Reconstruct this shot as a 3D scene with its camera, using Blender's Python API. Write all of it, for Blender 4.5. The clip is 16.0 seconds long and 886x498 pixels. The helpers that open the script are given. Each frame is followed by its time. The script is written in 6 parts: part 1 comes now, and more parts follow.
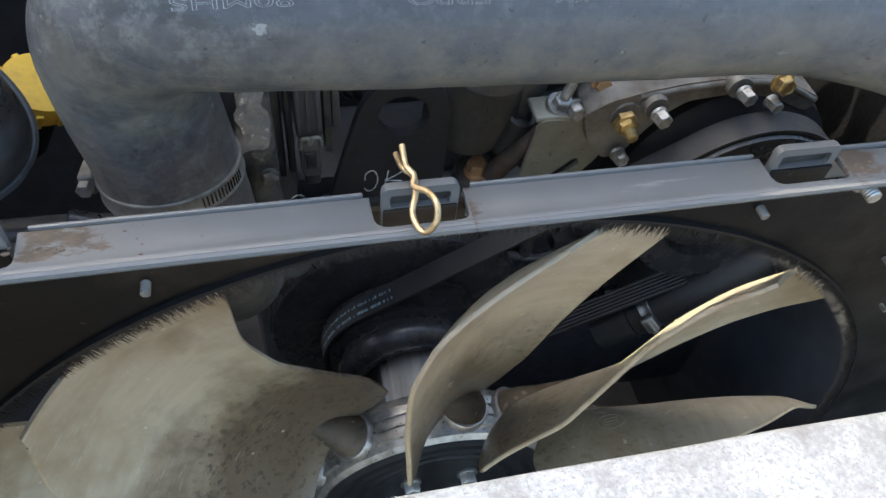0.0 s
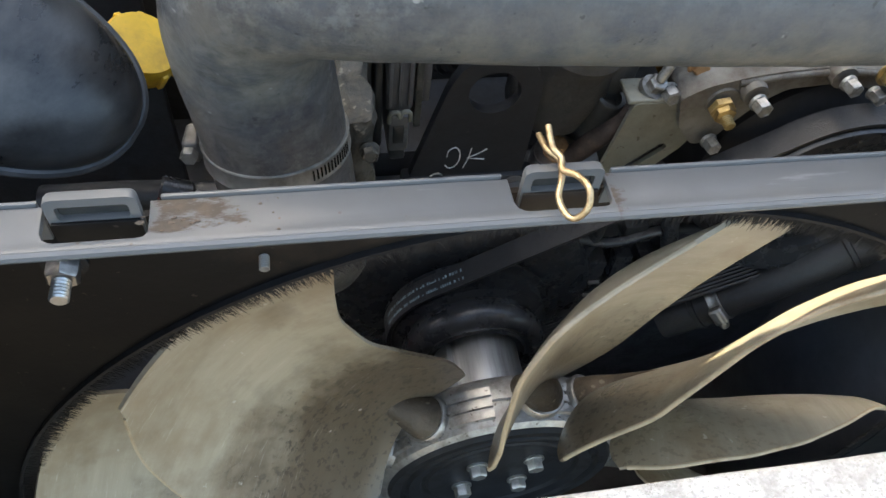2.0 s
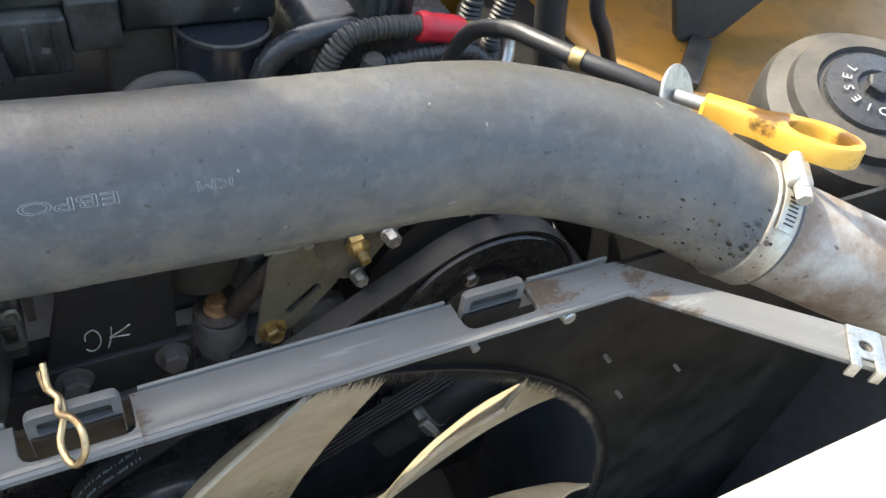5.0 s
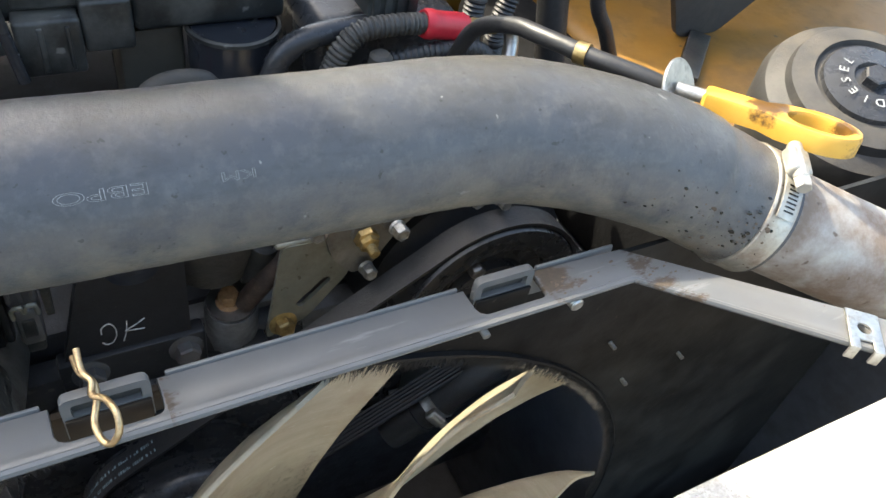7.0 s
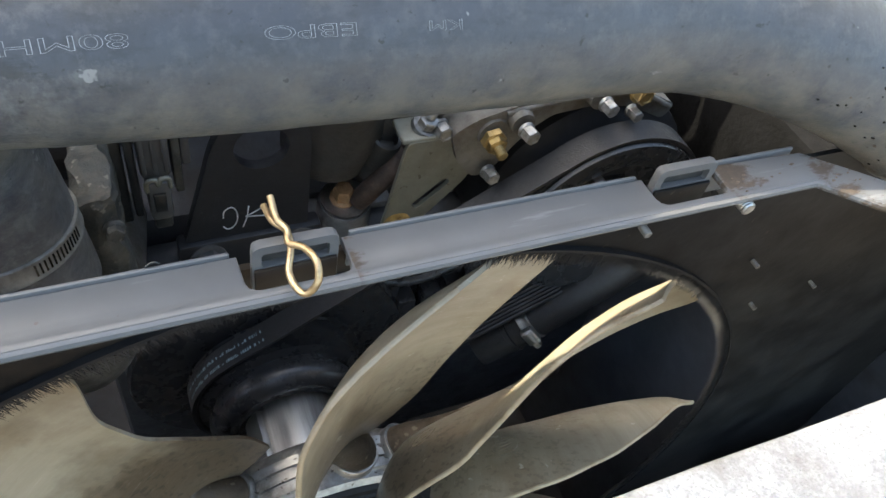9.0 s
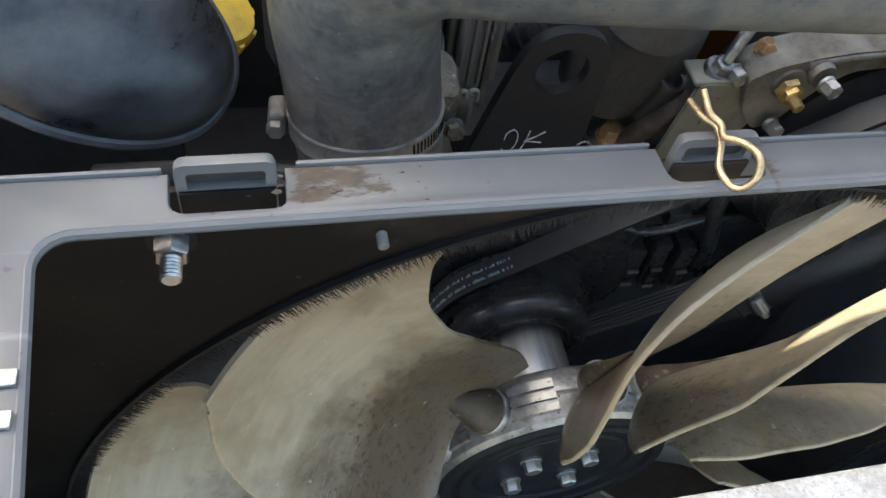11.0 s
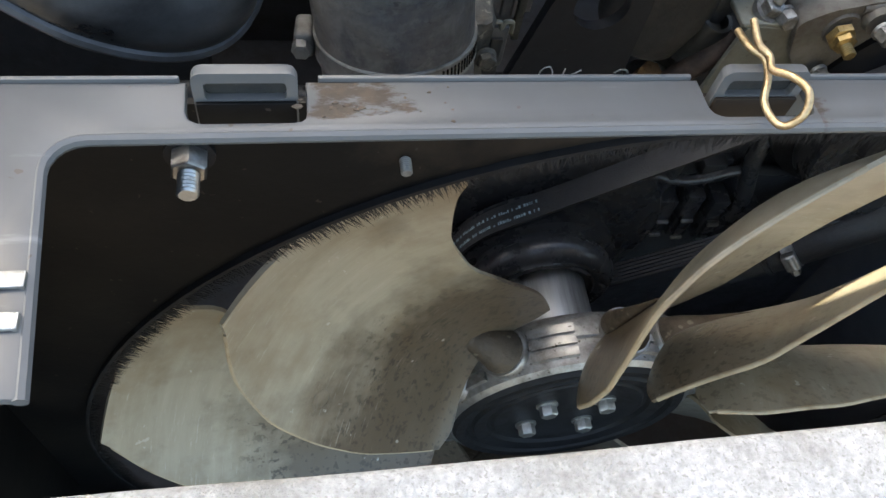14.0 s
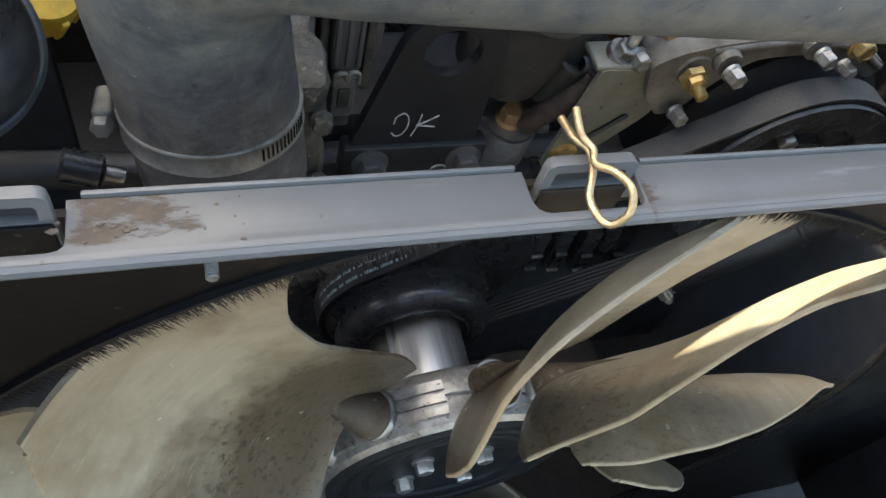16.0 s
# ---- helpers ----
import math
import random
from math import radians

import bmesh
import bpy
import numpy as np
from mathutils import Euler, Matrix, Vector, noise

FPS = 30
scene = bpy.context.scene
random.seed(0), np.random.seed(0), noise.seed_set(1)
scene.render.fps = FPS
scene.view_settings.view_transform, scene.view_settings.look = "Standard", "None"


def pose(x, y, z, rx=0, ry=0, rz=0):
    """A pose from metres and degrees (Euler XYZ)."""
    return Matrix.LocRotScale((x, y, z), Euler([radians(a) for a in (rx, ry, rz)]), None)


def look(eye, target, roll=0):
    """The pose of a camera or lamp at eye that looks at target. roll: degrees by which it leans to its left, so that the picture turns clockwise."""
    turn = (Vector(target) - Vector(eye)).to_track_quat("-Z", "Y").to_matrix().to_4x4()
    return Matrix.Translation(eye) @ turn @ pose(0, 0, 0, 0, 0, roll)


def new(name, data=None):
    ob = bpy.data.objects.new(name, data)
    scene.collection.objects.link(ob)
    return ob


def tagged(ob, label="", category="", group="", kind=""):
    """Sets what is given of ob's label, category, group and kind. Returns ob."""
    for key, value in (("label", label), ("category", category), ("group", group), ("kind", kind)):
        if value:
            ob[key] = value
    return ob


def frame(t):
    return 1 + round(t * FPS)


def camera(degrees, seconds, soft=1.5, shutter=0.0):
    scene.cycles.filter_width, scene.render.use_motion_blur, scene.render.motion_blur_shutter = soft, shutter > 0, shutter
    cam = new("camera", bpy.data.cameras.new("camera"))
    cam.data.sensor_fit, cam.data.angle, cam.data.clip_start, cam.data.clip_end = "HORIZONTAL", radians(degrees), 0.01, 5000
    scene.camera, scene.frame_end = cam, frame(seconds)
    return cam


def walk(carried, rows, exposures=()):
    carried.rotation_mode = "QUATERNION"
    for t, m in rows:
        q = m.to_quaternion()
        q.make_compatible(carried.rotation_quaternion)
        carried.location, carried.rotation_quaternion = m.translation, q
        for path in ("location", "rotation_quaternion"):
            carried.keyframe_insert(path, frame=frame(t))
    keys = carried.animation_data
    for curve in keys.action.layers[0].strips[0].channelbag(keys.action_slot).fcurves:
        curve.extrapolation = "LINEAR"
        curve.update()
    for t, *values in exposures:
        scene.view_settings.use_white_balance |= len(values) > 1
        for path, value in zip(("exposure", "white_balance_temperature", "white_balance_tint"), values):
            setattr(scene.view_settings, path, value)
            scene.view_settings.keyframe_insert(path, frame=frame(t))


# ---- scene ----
cam = camera(60.0, 16.0)
METRES, EYE, TILT, LEAN, TURN = 1.12, 0.0, 0.0, 0.0, 0.0
PATH = [
    (0, (-0.055, -0.209, 1.439), (0.315, 0.989, -0.12), 7.0),
    (0.5, (-0.148, -0.197, 1.449), (0.218, 0.979, -0.126), 8.6),
    (1, (-0.177, -0.187, 1.431), (0.069, 1.01, -0.152), 7.0),
    (1.5, (-0.141, -0.191, 1.418), (0.103, 1.0, -0.17), 6.8),
    (2, (-0.102, -0.189, 1.426), (0.231, 0.965, -0.173), 8.7),
    (2.5, (-0.062, -0.183, 1.434), (0.408, 0.951, -0.145), 11.8),
    (3, (-0.03, -0.187, 1.435), (0.606, 0.948, -0.084), 13.9),
    (3.5, (0.027, -0.173, 1.459), (0.846, 0.933, 0.008), 14.2),
    (6, (0.005, -0.19, 1.469), (0.834, 0.991, 0.085), 11.9),
    (6.5, (0.006, -0.191, 1.474), (0.824, 0.985, 0.077), 11.4),
    (7, (0.001, -0.19, 1.468), (0.835, 0.977, 0.075), 12.1),
    (7.5, (-0.001, -0.187, 1.463), (0.825, 0.957, 0.046), 12.8),
    (8, (-0.005, -0.186, 1.451), (0.786, 0.932, -0.007), 13.6),
    (8.5, (-0.024, -0.187, 1.438), (0.718, 0.921, -0.052), 13.9),
    (9, (-0.054, -0.176, 1.427), (0.659, 0.93, -0.08), 14.2),
    (9.5, (-0.091, -0.17, 1.418), (0.542, 0.971, -0.098), 13.6),
    (10, (-0.135, -0.169, 1.407), (0.419, 1.022, -0.101), 12.4),
    (10.2, (-0.146, -0.169, 1.408), (0.363, 1.01, -0.125), 11.8),
    (12.5, (-0.172, -0.18, 1.363), (0.183, 0.93, -0.262), 12.5),
    (13, (-0.163, -0.179, 1.375), (0.155, 0.889, -0.286), 11.9),
    (13.5, (-0.166, -0.176, 1.384), (0.157, 0.856, -0.298), 12.9),
    (14, (-0.162, -0.173, 1.384), (0.188, 0.863, -0.291), 13.3),
    (14.5, (-0.138, -0.175, 1.393), (0.291, 0.887, -0.247), 13.8),
    (15, (-0.124, -0.17, 1.398), (0.383, 0.876, -0.23), 16.3),
    (15.5, (-0.114, -0.167, 1.395), (0.403, 0.885, -0.226), 15.3),
    (16, (-0.124, -0.134, 1.386), (0.462, 0.861, -0.246), 20.5),
]
EXPOSURES = [(0.0, 2.32, 6750, 4), (1.0, 2.36, 7250, 4), (3.0, 2.58, 7250, 4), (4.0, 2.32, 7050, 4), (8.0, 2.26, 7050, 4), (9.5, 2.50, 7100, 4), (12.5, 2.28, 7200, 4), (14.0, 2.30, 7200, 4), (15.0, 2.44, 7200, 4), (16.0, 2.48, 7200, 4)]
walk(cam, [(t, look(eye, target, roll)) for t, eye, target, roll in PATH], EXPOSURES)

# ---------------------------------------------------------------- world and light
world = bpy.data.worlds.new("sky")
scene.world = world
world.use_nodes = True
wn = world.node_tree.nodes
sky = wn.new("ShaderNodeTexSky")
sky.sky_type, sky.sun_disc = "NISHITA", False
SUN_FROM = Vector((-0.42, 0.62, 0.80)).normalized()
sky.sun_elevation = math.asin(SUN_FROM.z)
sky.sun_rotation = math.atan2(SUN_FROM.x, SUN_FROM.y)
sky.dust_density, sky.air_density = 4.0, 1.0
wn["Background"].inputs[1].default_value = 0.15
world.node_tree.links.new(sky.outputs[0], wn["Background"].inputs[0])
sun_data = bpy.data.lights.new("sun", "SUN")
sun_data.energy, sun_data.angle, sun_data.color = 2.3, radians(0.6), (1.0, 0.93, 0.82)
sun = new("sun", sun_data)
sun.matrix_world = look(SUN_FROM * 20, (0, 0, 0))

# ---------------------------------------------------------------- materials


def material(name, base, rough=0.5, metal=0.0, dirt=None, dirt_amount=0.0, dirt_scale=6.0, grain=0.12, grain_scale=60.0,
             bump=0.15, bump_scale=220.0, spec=0.5, up_dust=0.0, dust=(0.30, 0.25, 0.19), coat=0.0, streak=None, dust_from=(0.1, 1.0), speck=None, dust_noise=(0.3, 0.72)):
    """A surface with two scales of variation: fine grain and larger patches of dirt, and dust on what faces up."""
    m = bpy.data.materials.new(name)
    m.use_nodes = True
    nt = m.node_tree
    n, lk = nt.nodes, nt.links.new
    b = n["Principled BSDF"]
    b.inputs["Roughness"].default_value, b.inputs["Metallic"].default_value = rough, metal
    b.inputs["Specular IOR Level"].default_value = spec
    b.inputs["Coat Weight"].default_value = coat
    tc = n.new("ShaderNodeTexCoord")
    src = tc.outputs["Object"]
    if streak:
        mp = n.new("ShaderNodeMapping")
        mp.inputs["Scale"].default_value = streak
        lk(src, mp.inputs[0])
        src = mp.outputs[0]

    def noise_tex(scale, detail=6.0, rough_=0.6):
        t = n.new("ShaderNodeTexNoise")
        t.inputs["Scale"].default_value, t.inputs["Detail"].default_value, t.inputs["Roughness"].default_value = scale, detail, rough_
        lk(src, t.inputs["Vector"])
        return t.outputs["Fac"]

    def ramp(fac, lo, hi):
        r = n.new("ShaderNodeMapRange")
        r.inputs["From Min"].default_value, r.inputs["From Max"].default_value = lo, hi
        lk(fac, r.inputs["Value"])
        return r.outputs["Result"]

    def mix(fac, a, c):
        x = n.new("ShaderNodeMix")
        x.data_type = "RGBA"
        if isinstance(fac, float):
            x.inputs["Factor"].default_value = fac
        else:
            lk(fac, x.inputs["Factor"])
        for k, v in ((6, a), (7, c)):
            if isinstance(v, tuple):
                x.inputs[k].default_value = (*v, 1)
            else:
                lk(v, x.inputs[k])
        return x.outputs[2]

    def times(a, v):
        x = n.new("ShaderNodeMath")
        x.operation = "MULTIPLY"
        lk(a, x.inputs[0])
        if isinstance(v, float):
            x.inputs[1].default_value = v
        else:
            lk(v, x.inputs[1])
        return x.outputs[0]

    lo, hi = tuple(v * (1 - grain) for v in base), tuple(min(1, v * (1 + grain)) for v in base)
    col = mix(ramp(noise_tex(grain_scale), 0.3, 0.7), lo, hi)
    rgh = None
    if dirt_amount > 0:
        patch = ramp(noise_tex(dirt_scale, 9.0, 0.68), 0.62 - 0.3 * dirt_amount, 0.78 - 0.2 * dirt_amount)
        patch = times(patch, min(1.0, 0.45 + 0.5 * dirt_amount))
        col = mix(patch, col, dirt)
        rgh = ramp(patch, 0.0, 1.0)
    if up_dust > 0:
        g = n.new("ShaderNodeNewGeometry")
        s = n.new("ShaderNodeSeparateXYZ")
        lk(g.outputs["Normal"], s.inputs[0])
        up = times(ramp(s.outputs["Z"], dust_from[0], dust_from[1]), ramp(noise_tex(dirt_scale * 2.3, 8.0), *dust_noise))
        col = mix(times(up, float(up_dust)), col, dust)
    if speck:
        col = mix(times(ramp(noise_tex(speck[0], 2.0, 0.5), speck[1], speck[1] + 0.05), 0.85), col, speck[2])
    lk(col, b.inputs["Base Color"])
    if rgh is not None:
        r = n.new("ShaderNodeMapRange")
        r.inputs["To Min"].default_value, r.inputs["To Max"].default_value = rough, min(1.0, rough + 0.35)
        lk(rgh, r.inputs["Value"])
        lk(r.outputs["Result"], b.inputs["Roughness"])
    if bump > 0:
        bp = n.new("ShaderNodeBump")
        bp.inputs["Strength"].default_value, bp.inputs["Distance"].default_value = bump, 0.002
        lk(noise_tex(bump_scale, 4.0), bp.inputs["Height"])
        lk(bp.outputs[0], b.inputs["Normal"])
    return m


M = {
    "grey_paint": material("grey_paint", (0.126, 0.126, 0.125), 0.36, 0.0, (0.11, 0.085, 0.06), 0.25, 9, 0.05, 40, 0.05, 300, up_dust=0.08),
    "mud": material("mud", (0.135, 0.098, 0.068), 0.8, 0, (0.07, 0.05, 0.034), 0.6, 60, 0.3, 200, 0.8, 260),
    "blade_edge": material("blade_edge", (0.46, 0.39, 0.275), 0.7, 0, (0.24, 0.18, 0.11), 0.5, 60, 0.1, 120, 0.1, spec=0.2),
    "white_print": material("white_print", (0.36, 0.37, 0.37), 0.7, 0, (0.12, 0.12, 0.12), 0.6, 160, 0.2, 300, 0.0),
    "chalk": material("chalk", (0.62, 0.62, 0.60), 0.9, 0, (0.1, 0.1, 0.1), 0.5, 300, 0.2, 500, 0.0),
    "steel": material("steel", (0.46, 0.45, 0.43), 0.32, 1.0, (0.16, 0.12, 0.09), 0.4, 60, 0.15, 150, 0.15, 300),
    "zinc": material("zinc", (0.50, 0.50, 0.48), 0.36, 0.9, (0.20, 0.175, 0.14), 0.45, 110, 0.15, 200, 0.15, 400),
    "gold_zinc": material("gold_zinc", (0.42, 0.31, 0.14), 0.38, 0.9, (0.16, 0.11, 0.06), 0.5, 110, 0.2, 250, 0.15, 400),
    "pin_wire": material("pin_wire", (0.60, 0.44, 0.25), 0.36, 0.95, (0.27, 0.155, 0.08), 0.6, 150, 0.2, 250, 0.25, 400),
    "rust_bolt": material("rust_bolt", (0.36, 0.21, 0.10), 0.42, 0.35, (0.16, 0.08, 0.04), 0.5, 120, 0.25, 300, 0.3, 400),
    "aluminium": material("aluminium", (0.42, 0.41, 0.39), 0.38, 0.9, (0.15, 0.125, 0.10), 0.55, 40, 0.2, 110, 0.25, 250, speck=(260, 0.66, (0.10, 0.085, 0.07))),
    "cast_alu": material("cast_alu", (0.27, 0.262, 0.238), 0.52, 0.7, (0.10, 0.078, 0.058), 0.75, 30, 0.2, 120, 0.5, 220),
    "black_steel": material("black_steel", (0.020, 0.0208, 0.0232), 0.42, 0, (0.020, 0.0195, 0.0195), 0.40, 26, 0.2, 120, 0.15, 250, speck=(260, 0.71, (0.07, 0.066, 0.058))),
    "black_gloss": material("black_gloss", (0.032, 0.033, 0.036), 0.27, 0, (0.024, 0.0225, 0.021), 0.4, 35, 0.2, 150, 0.04, 250),
    "black_plastic": material("black_plastic", (0.021, 0.0225, 0.0222), 0.34, 0, (0.098, 0.098, 0.090), 0.52, 24, 0.3, 80, 0.15, 300, up_dust=0.22, speck=(75, 0.69, (0.15, 0.15, 0.14))),
    # grey patches and top film: scuffs and dust, plus the duct's sheen as colour
    "duct_plastic": material("duct_plastic", (0.013, 0.0135, 0.0145), 0.27, 0, (0.098, 0.098, 0.096), 0.55, 11, 0.3, 60, 0.14, 90, up_dust=0.10, dust=(0.10, 0.10, 0.10), streak=(1.0, 0.55, 1.6)),
    "belt_rubber": material("belt_rubber", (0.029, 0.029, 0.0305), 0.36, 0, (0.042, 0.039, 0.036), 0.4, 40, 0.25, 250, 0.35, 700),
    "engine_dark": material("engine_dark", (0.036, 0.0365, 0.039), 0.6, 0, (0.040, 0.033, 0.026), 0.5, 16, 0.25, 60, 0.4, 120),
    "cast_iron": material("cast_iron", (0.062, 0.060, 0.056), 0.5, 0.2, (0.105, 0.088, 0.068), 0.55, 24, 0.25, 90, 0.6, 160),
    "radiator_top": material("radiator_top", (0.46, 0.46, 0.45), 0.6, 0.0, (0.19, 0.175, 0.15), 0.72, 17, 0.30, 480, 0.7, 420, up_dust=0.12, dust=(0.58, 0.57, 0.545), speck=(800, 0.60, (0.27, 0.26, 0.24))),
    "yellow_paint": material("yellow_paint", (0.215, 0.102, 0.010), 0.45, 0, (0.11, 0.07, 0.025), 0.5, 12, 0.10, 40, 0.05, 200, up_dust=0.1, speck=(55, 0.70, (0.06, 0.045, 0.03))),
    "yellow_cap": material("yellow_cap", (0.66, 0.40, 0.03), 0.45, 0, (0.3, 0.2, 0.04), 0.35, 40, 0.1, 90, 0.05, 200),
    "red_paint": material("red_paint", (0.55, 0.040, 0.045), 0.42, 0, (0.52, 0.20, 0.19), 0.50, 14, 0.16, 40, 0.08, 200, speck=(90, 0.70, (0.16, 0.02, 0.02))),
    "red_plastic": material("red_plastic", (0.50, 0.02, 0.035), 0.40, 0, (0.2, 0.03, 0.03), 0.3, 60, 0.1, 90, 0.05),
    "grey_cap": material("grey_cap", (0.029, 0.0285, 0.028), 0.6, 0, (0.085, 0.075, 0.06), 0.5, 24, 0.2, 90, 0.2, 250, up_dust=0.12),
    "grimy_pipe": material("grimy_pipe", (0.42, 0.41, 0.39), 0.46, 0.35, (0.17, 0.105, 0.065), 0.72, 17, 0.14, 70, 0.2, 220, up_dust=0.2, speck=(120, 0.68, (0.12, 0.085, 0.06))),
    "black_wall": material("black_wall", (0.044, 0.047, 0.055), 0.5, 0, (0.036, 0.035, 0.034), 0.4, 20, 0.2, 60, 0.08, 160, spec=0.25),
    "bristle": material("bristle", (0.020, 0.020, 0.020), 0.6, 0, grain=0.3, bump=0),
    "oil": material("oil", (0.010, 0.008, 0.006), 0.15, 0, grain=0.2, bump=0),
    "dusty_cast": material("dusty_cast", (0.036, 0.037, 0.033), 0.50, 0, (0.125, 0.112, 0.088), 0.58, 62, 0.35, 140, 0.9, 150, speck=(150, 0.63, (0.22, 0.20, 0.16))),
    "dull_clamp": material("dull_clamp", (0.25, 0.245, 0.225), 0.5, 0.5, (0.12, 0.10, 0.08), 0.5, 60, 0.15, 150, 0.15, 300),
    "belt_print": material("belt_print", (0.42, 0.56, 0.60), 0.7, 0, (0.05, 0.06, 0.06), 0.55, 260, 0.2, 300, 0.0),
    "boss_grey": material("boss_grey", (0.17, 0.17, 0.17), 0.45, 0.2, (0.035, 0.032, 0.030), 0.62, 32, 0.2, 120, 0.5, 200),
    "olive_bracket": material("olive_bracket", (0.20, 0.198, 0.160), 0.45, 0.25, (0.15, 0.125, 0.09), 0.5, 30, 0.12, 70, 0.15, 200, speck=(180, 0.68, (0.09, 0.075, 0.05))),
    # matt near-black that paints in deep shade on the tank-side sheet and cap neck
    "shade_black": material("shade_black", (0.010, 0.010, 0.0105), 0.95, 0, (0.004, 0.004, 0.0035), 0.4, 30, 0.3, 120, 0.5, 200, spec=0.1),
    "soiled_blade": material("soiled_blade", (0.105, 0.078, 0.050), 0.50, 0, (0.026, 0.019, 0.013), 0.72, 55, 0.35, 110, 0.7, 130, speck=(120, 0.64, (0.20, 0.17, 0.12))),
    "engine_front": material("engine_front", (0.050, 0.052, 0.057), 0.42, 0, (0.046, 0.042, 0.037), 0.5, 24, 0.3, 70, 0.4, 140, speck=(110, 0.68, (0.13, 0.125, 0.115))),
    "black_satin": material("black_satin", (0.0150, 0.0155, 0.0170), 0.5, 0, (0.02, 0.018, 0.016), 0.4, 40, 0.2, 120, 0.1, 250, spec=0.2),
    "bolt_steel": material("bolt_steel", (0.30, 0.30, 0.29), 0.42, 0.85, (0.13, 0.11, 0.09), 0.5, 120, 0.2, 250, 0.2, 400),
    "scuffed_seam": material("scuffed_seam", (0.07, 0.075, 0.080), 0.4, 0, (0.05, 0.05, 0.05), 0.6, 60, 0.3, 90, 0.2, 200),
    "navy_panel": material("navy_panel", (0.060, 0.068, 0.084), 0.38, 0, (0.045, 0.046, 0.048), 0.5, 7, 0.15, 40, 0.08, 120),
    "turned_steel": material("turned_steel", (0.60, 0.60, 0.59), 0.36, 0.95, (0.16, 0.145, 0.125), 0.50, 36, 0.08, 120, 0.05, 300, streak=(1.0, 0.08, 1.0)),
    "rusty_band": material("rusty_band", (0.47, 0.45, 0.40), 0.40, 0.7, (0.17, 0.095, 0.055), 0.62, 34, 0.15, 150, 0.2, 300),
    "oil_can": material("oil_can", (0.020, 0.022, 0.027), 0.22, 0.0, (0.06, 0.058, 0.052), 0.35, 20, 0.1, 60, 0.03, 200),
    "olive_cover": material("olive_cover", (0.042, 0.040, 0.033), 0.5, 0.0, (0.07, 0.062, 0.048), 0.5, 16, 0.2, 60, 0.1, 200),
    "connector_grey": material("connector_grey", (0.095, 0.095, 0.095), 0.45, 0, (0.095, 0.070, 0.060), 0.5, 30, 0.2, 90, 0.15, 250, speck=(170, 0.68, (0.13, 0.12, 0.10))),
    "rust_iron": material("rust_iron", (0.075, 0.050, 0.038), 0.65, 0.1, (0.035, 0.028, 0.024), 0.55, 45, 0.3, 140, 0.5, 220),
    "ground": material("ground", (0.16, 0.14, 0.115), 0.95, 0, (0.10, 0.085, 0.07), 0.6, 2, 0.2, 20, 0.4, 60),
}


def node_kit(name, rough):
    m = bpy.data.materials.new(name)
    m.use_nodes = True
    n, lk = m.node_tree.nodes, m.node_tree.links.new
    b = n["Principled BSDF"]
    b.inputs["Roughness"].default_value = rough
    pos = n.new("ShaderNodeTexCoord").outputs["Object"]
    sep = n.new("ShaderNodeSeparateXYZ")
    lk(pos, sep.inputs[0])

    def calc(op, a, c=0.0):
        x = n.new("ShaderNodeMath")
        x.operation = op
        for k, v in enumerate((a, c)):
            if isinstance(v, (int, float)):
                x.inputs[k].default_value = v
            else:
                lk(v, x.inputs[k])
        return x.outputs[0]

    def rng(v, lo, hi, to0=0.0, to1=1.0):
        x = n.new("ShaderNodeMapRange")
        for k, q in zip(("From Min", "From Max", "To Min", "To Max"), (lo, hi, to0, to1)):
            x.inputs[k].default_value = q
        lk(v, x.inputs["Value"])
        return x.outputs["Result"]

    def tex(scale, detail=6.0, vec=pos, rgh=0.62):
        x = n.new("ShaderNodeTexNoise")
        x.inputs["Scale"].default_value, x.inputs["Detail"].default_value, x.inputs["Roughness"].default_value = scale, detail, rgh
        lk(vec, x.inputs["Vector"])
        return x.outputs["Fac"]

    def vec(a, c, d):
        x = n.new("ShaderNodeCombineXYZ")
        for k, v in enumerate((a, c, d)):
            lk(v, x.inputs[k])
        return x.outputs[0]

    def blend(fac, a, c):
        x = n.new("ShaderNodeMix")
        x.data_type = "RGBA"
        lk(fac, x.inputs["Factor"])
        for k, v in ((6, a), (7, c)):
            if isinstance(v, tuple):
                x.inputs[k].default_value = (*v, 1)
            else:
                lk(v, x.inputs[k])
        return x.outputs[2]

    def relief(h, strength, dist=0.001):
        x = n.new("ShaderNodeBump")
        x.inputs["Strength"].default_value, x.inputs["Distance"].default_value = strength, dist
        lk(h, x.inputs["Height"])
        lk(x.outputs[0], b.inputs["Normal"])
    return m, b, lk, sep, calc, rng, tex, vec, blend, relief


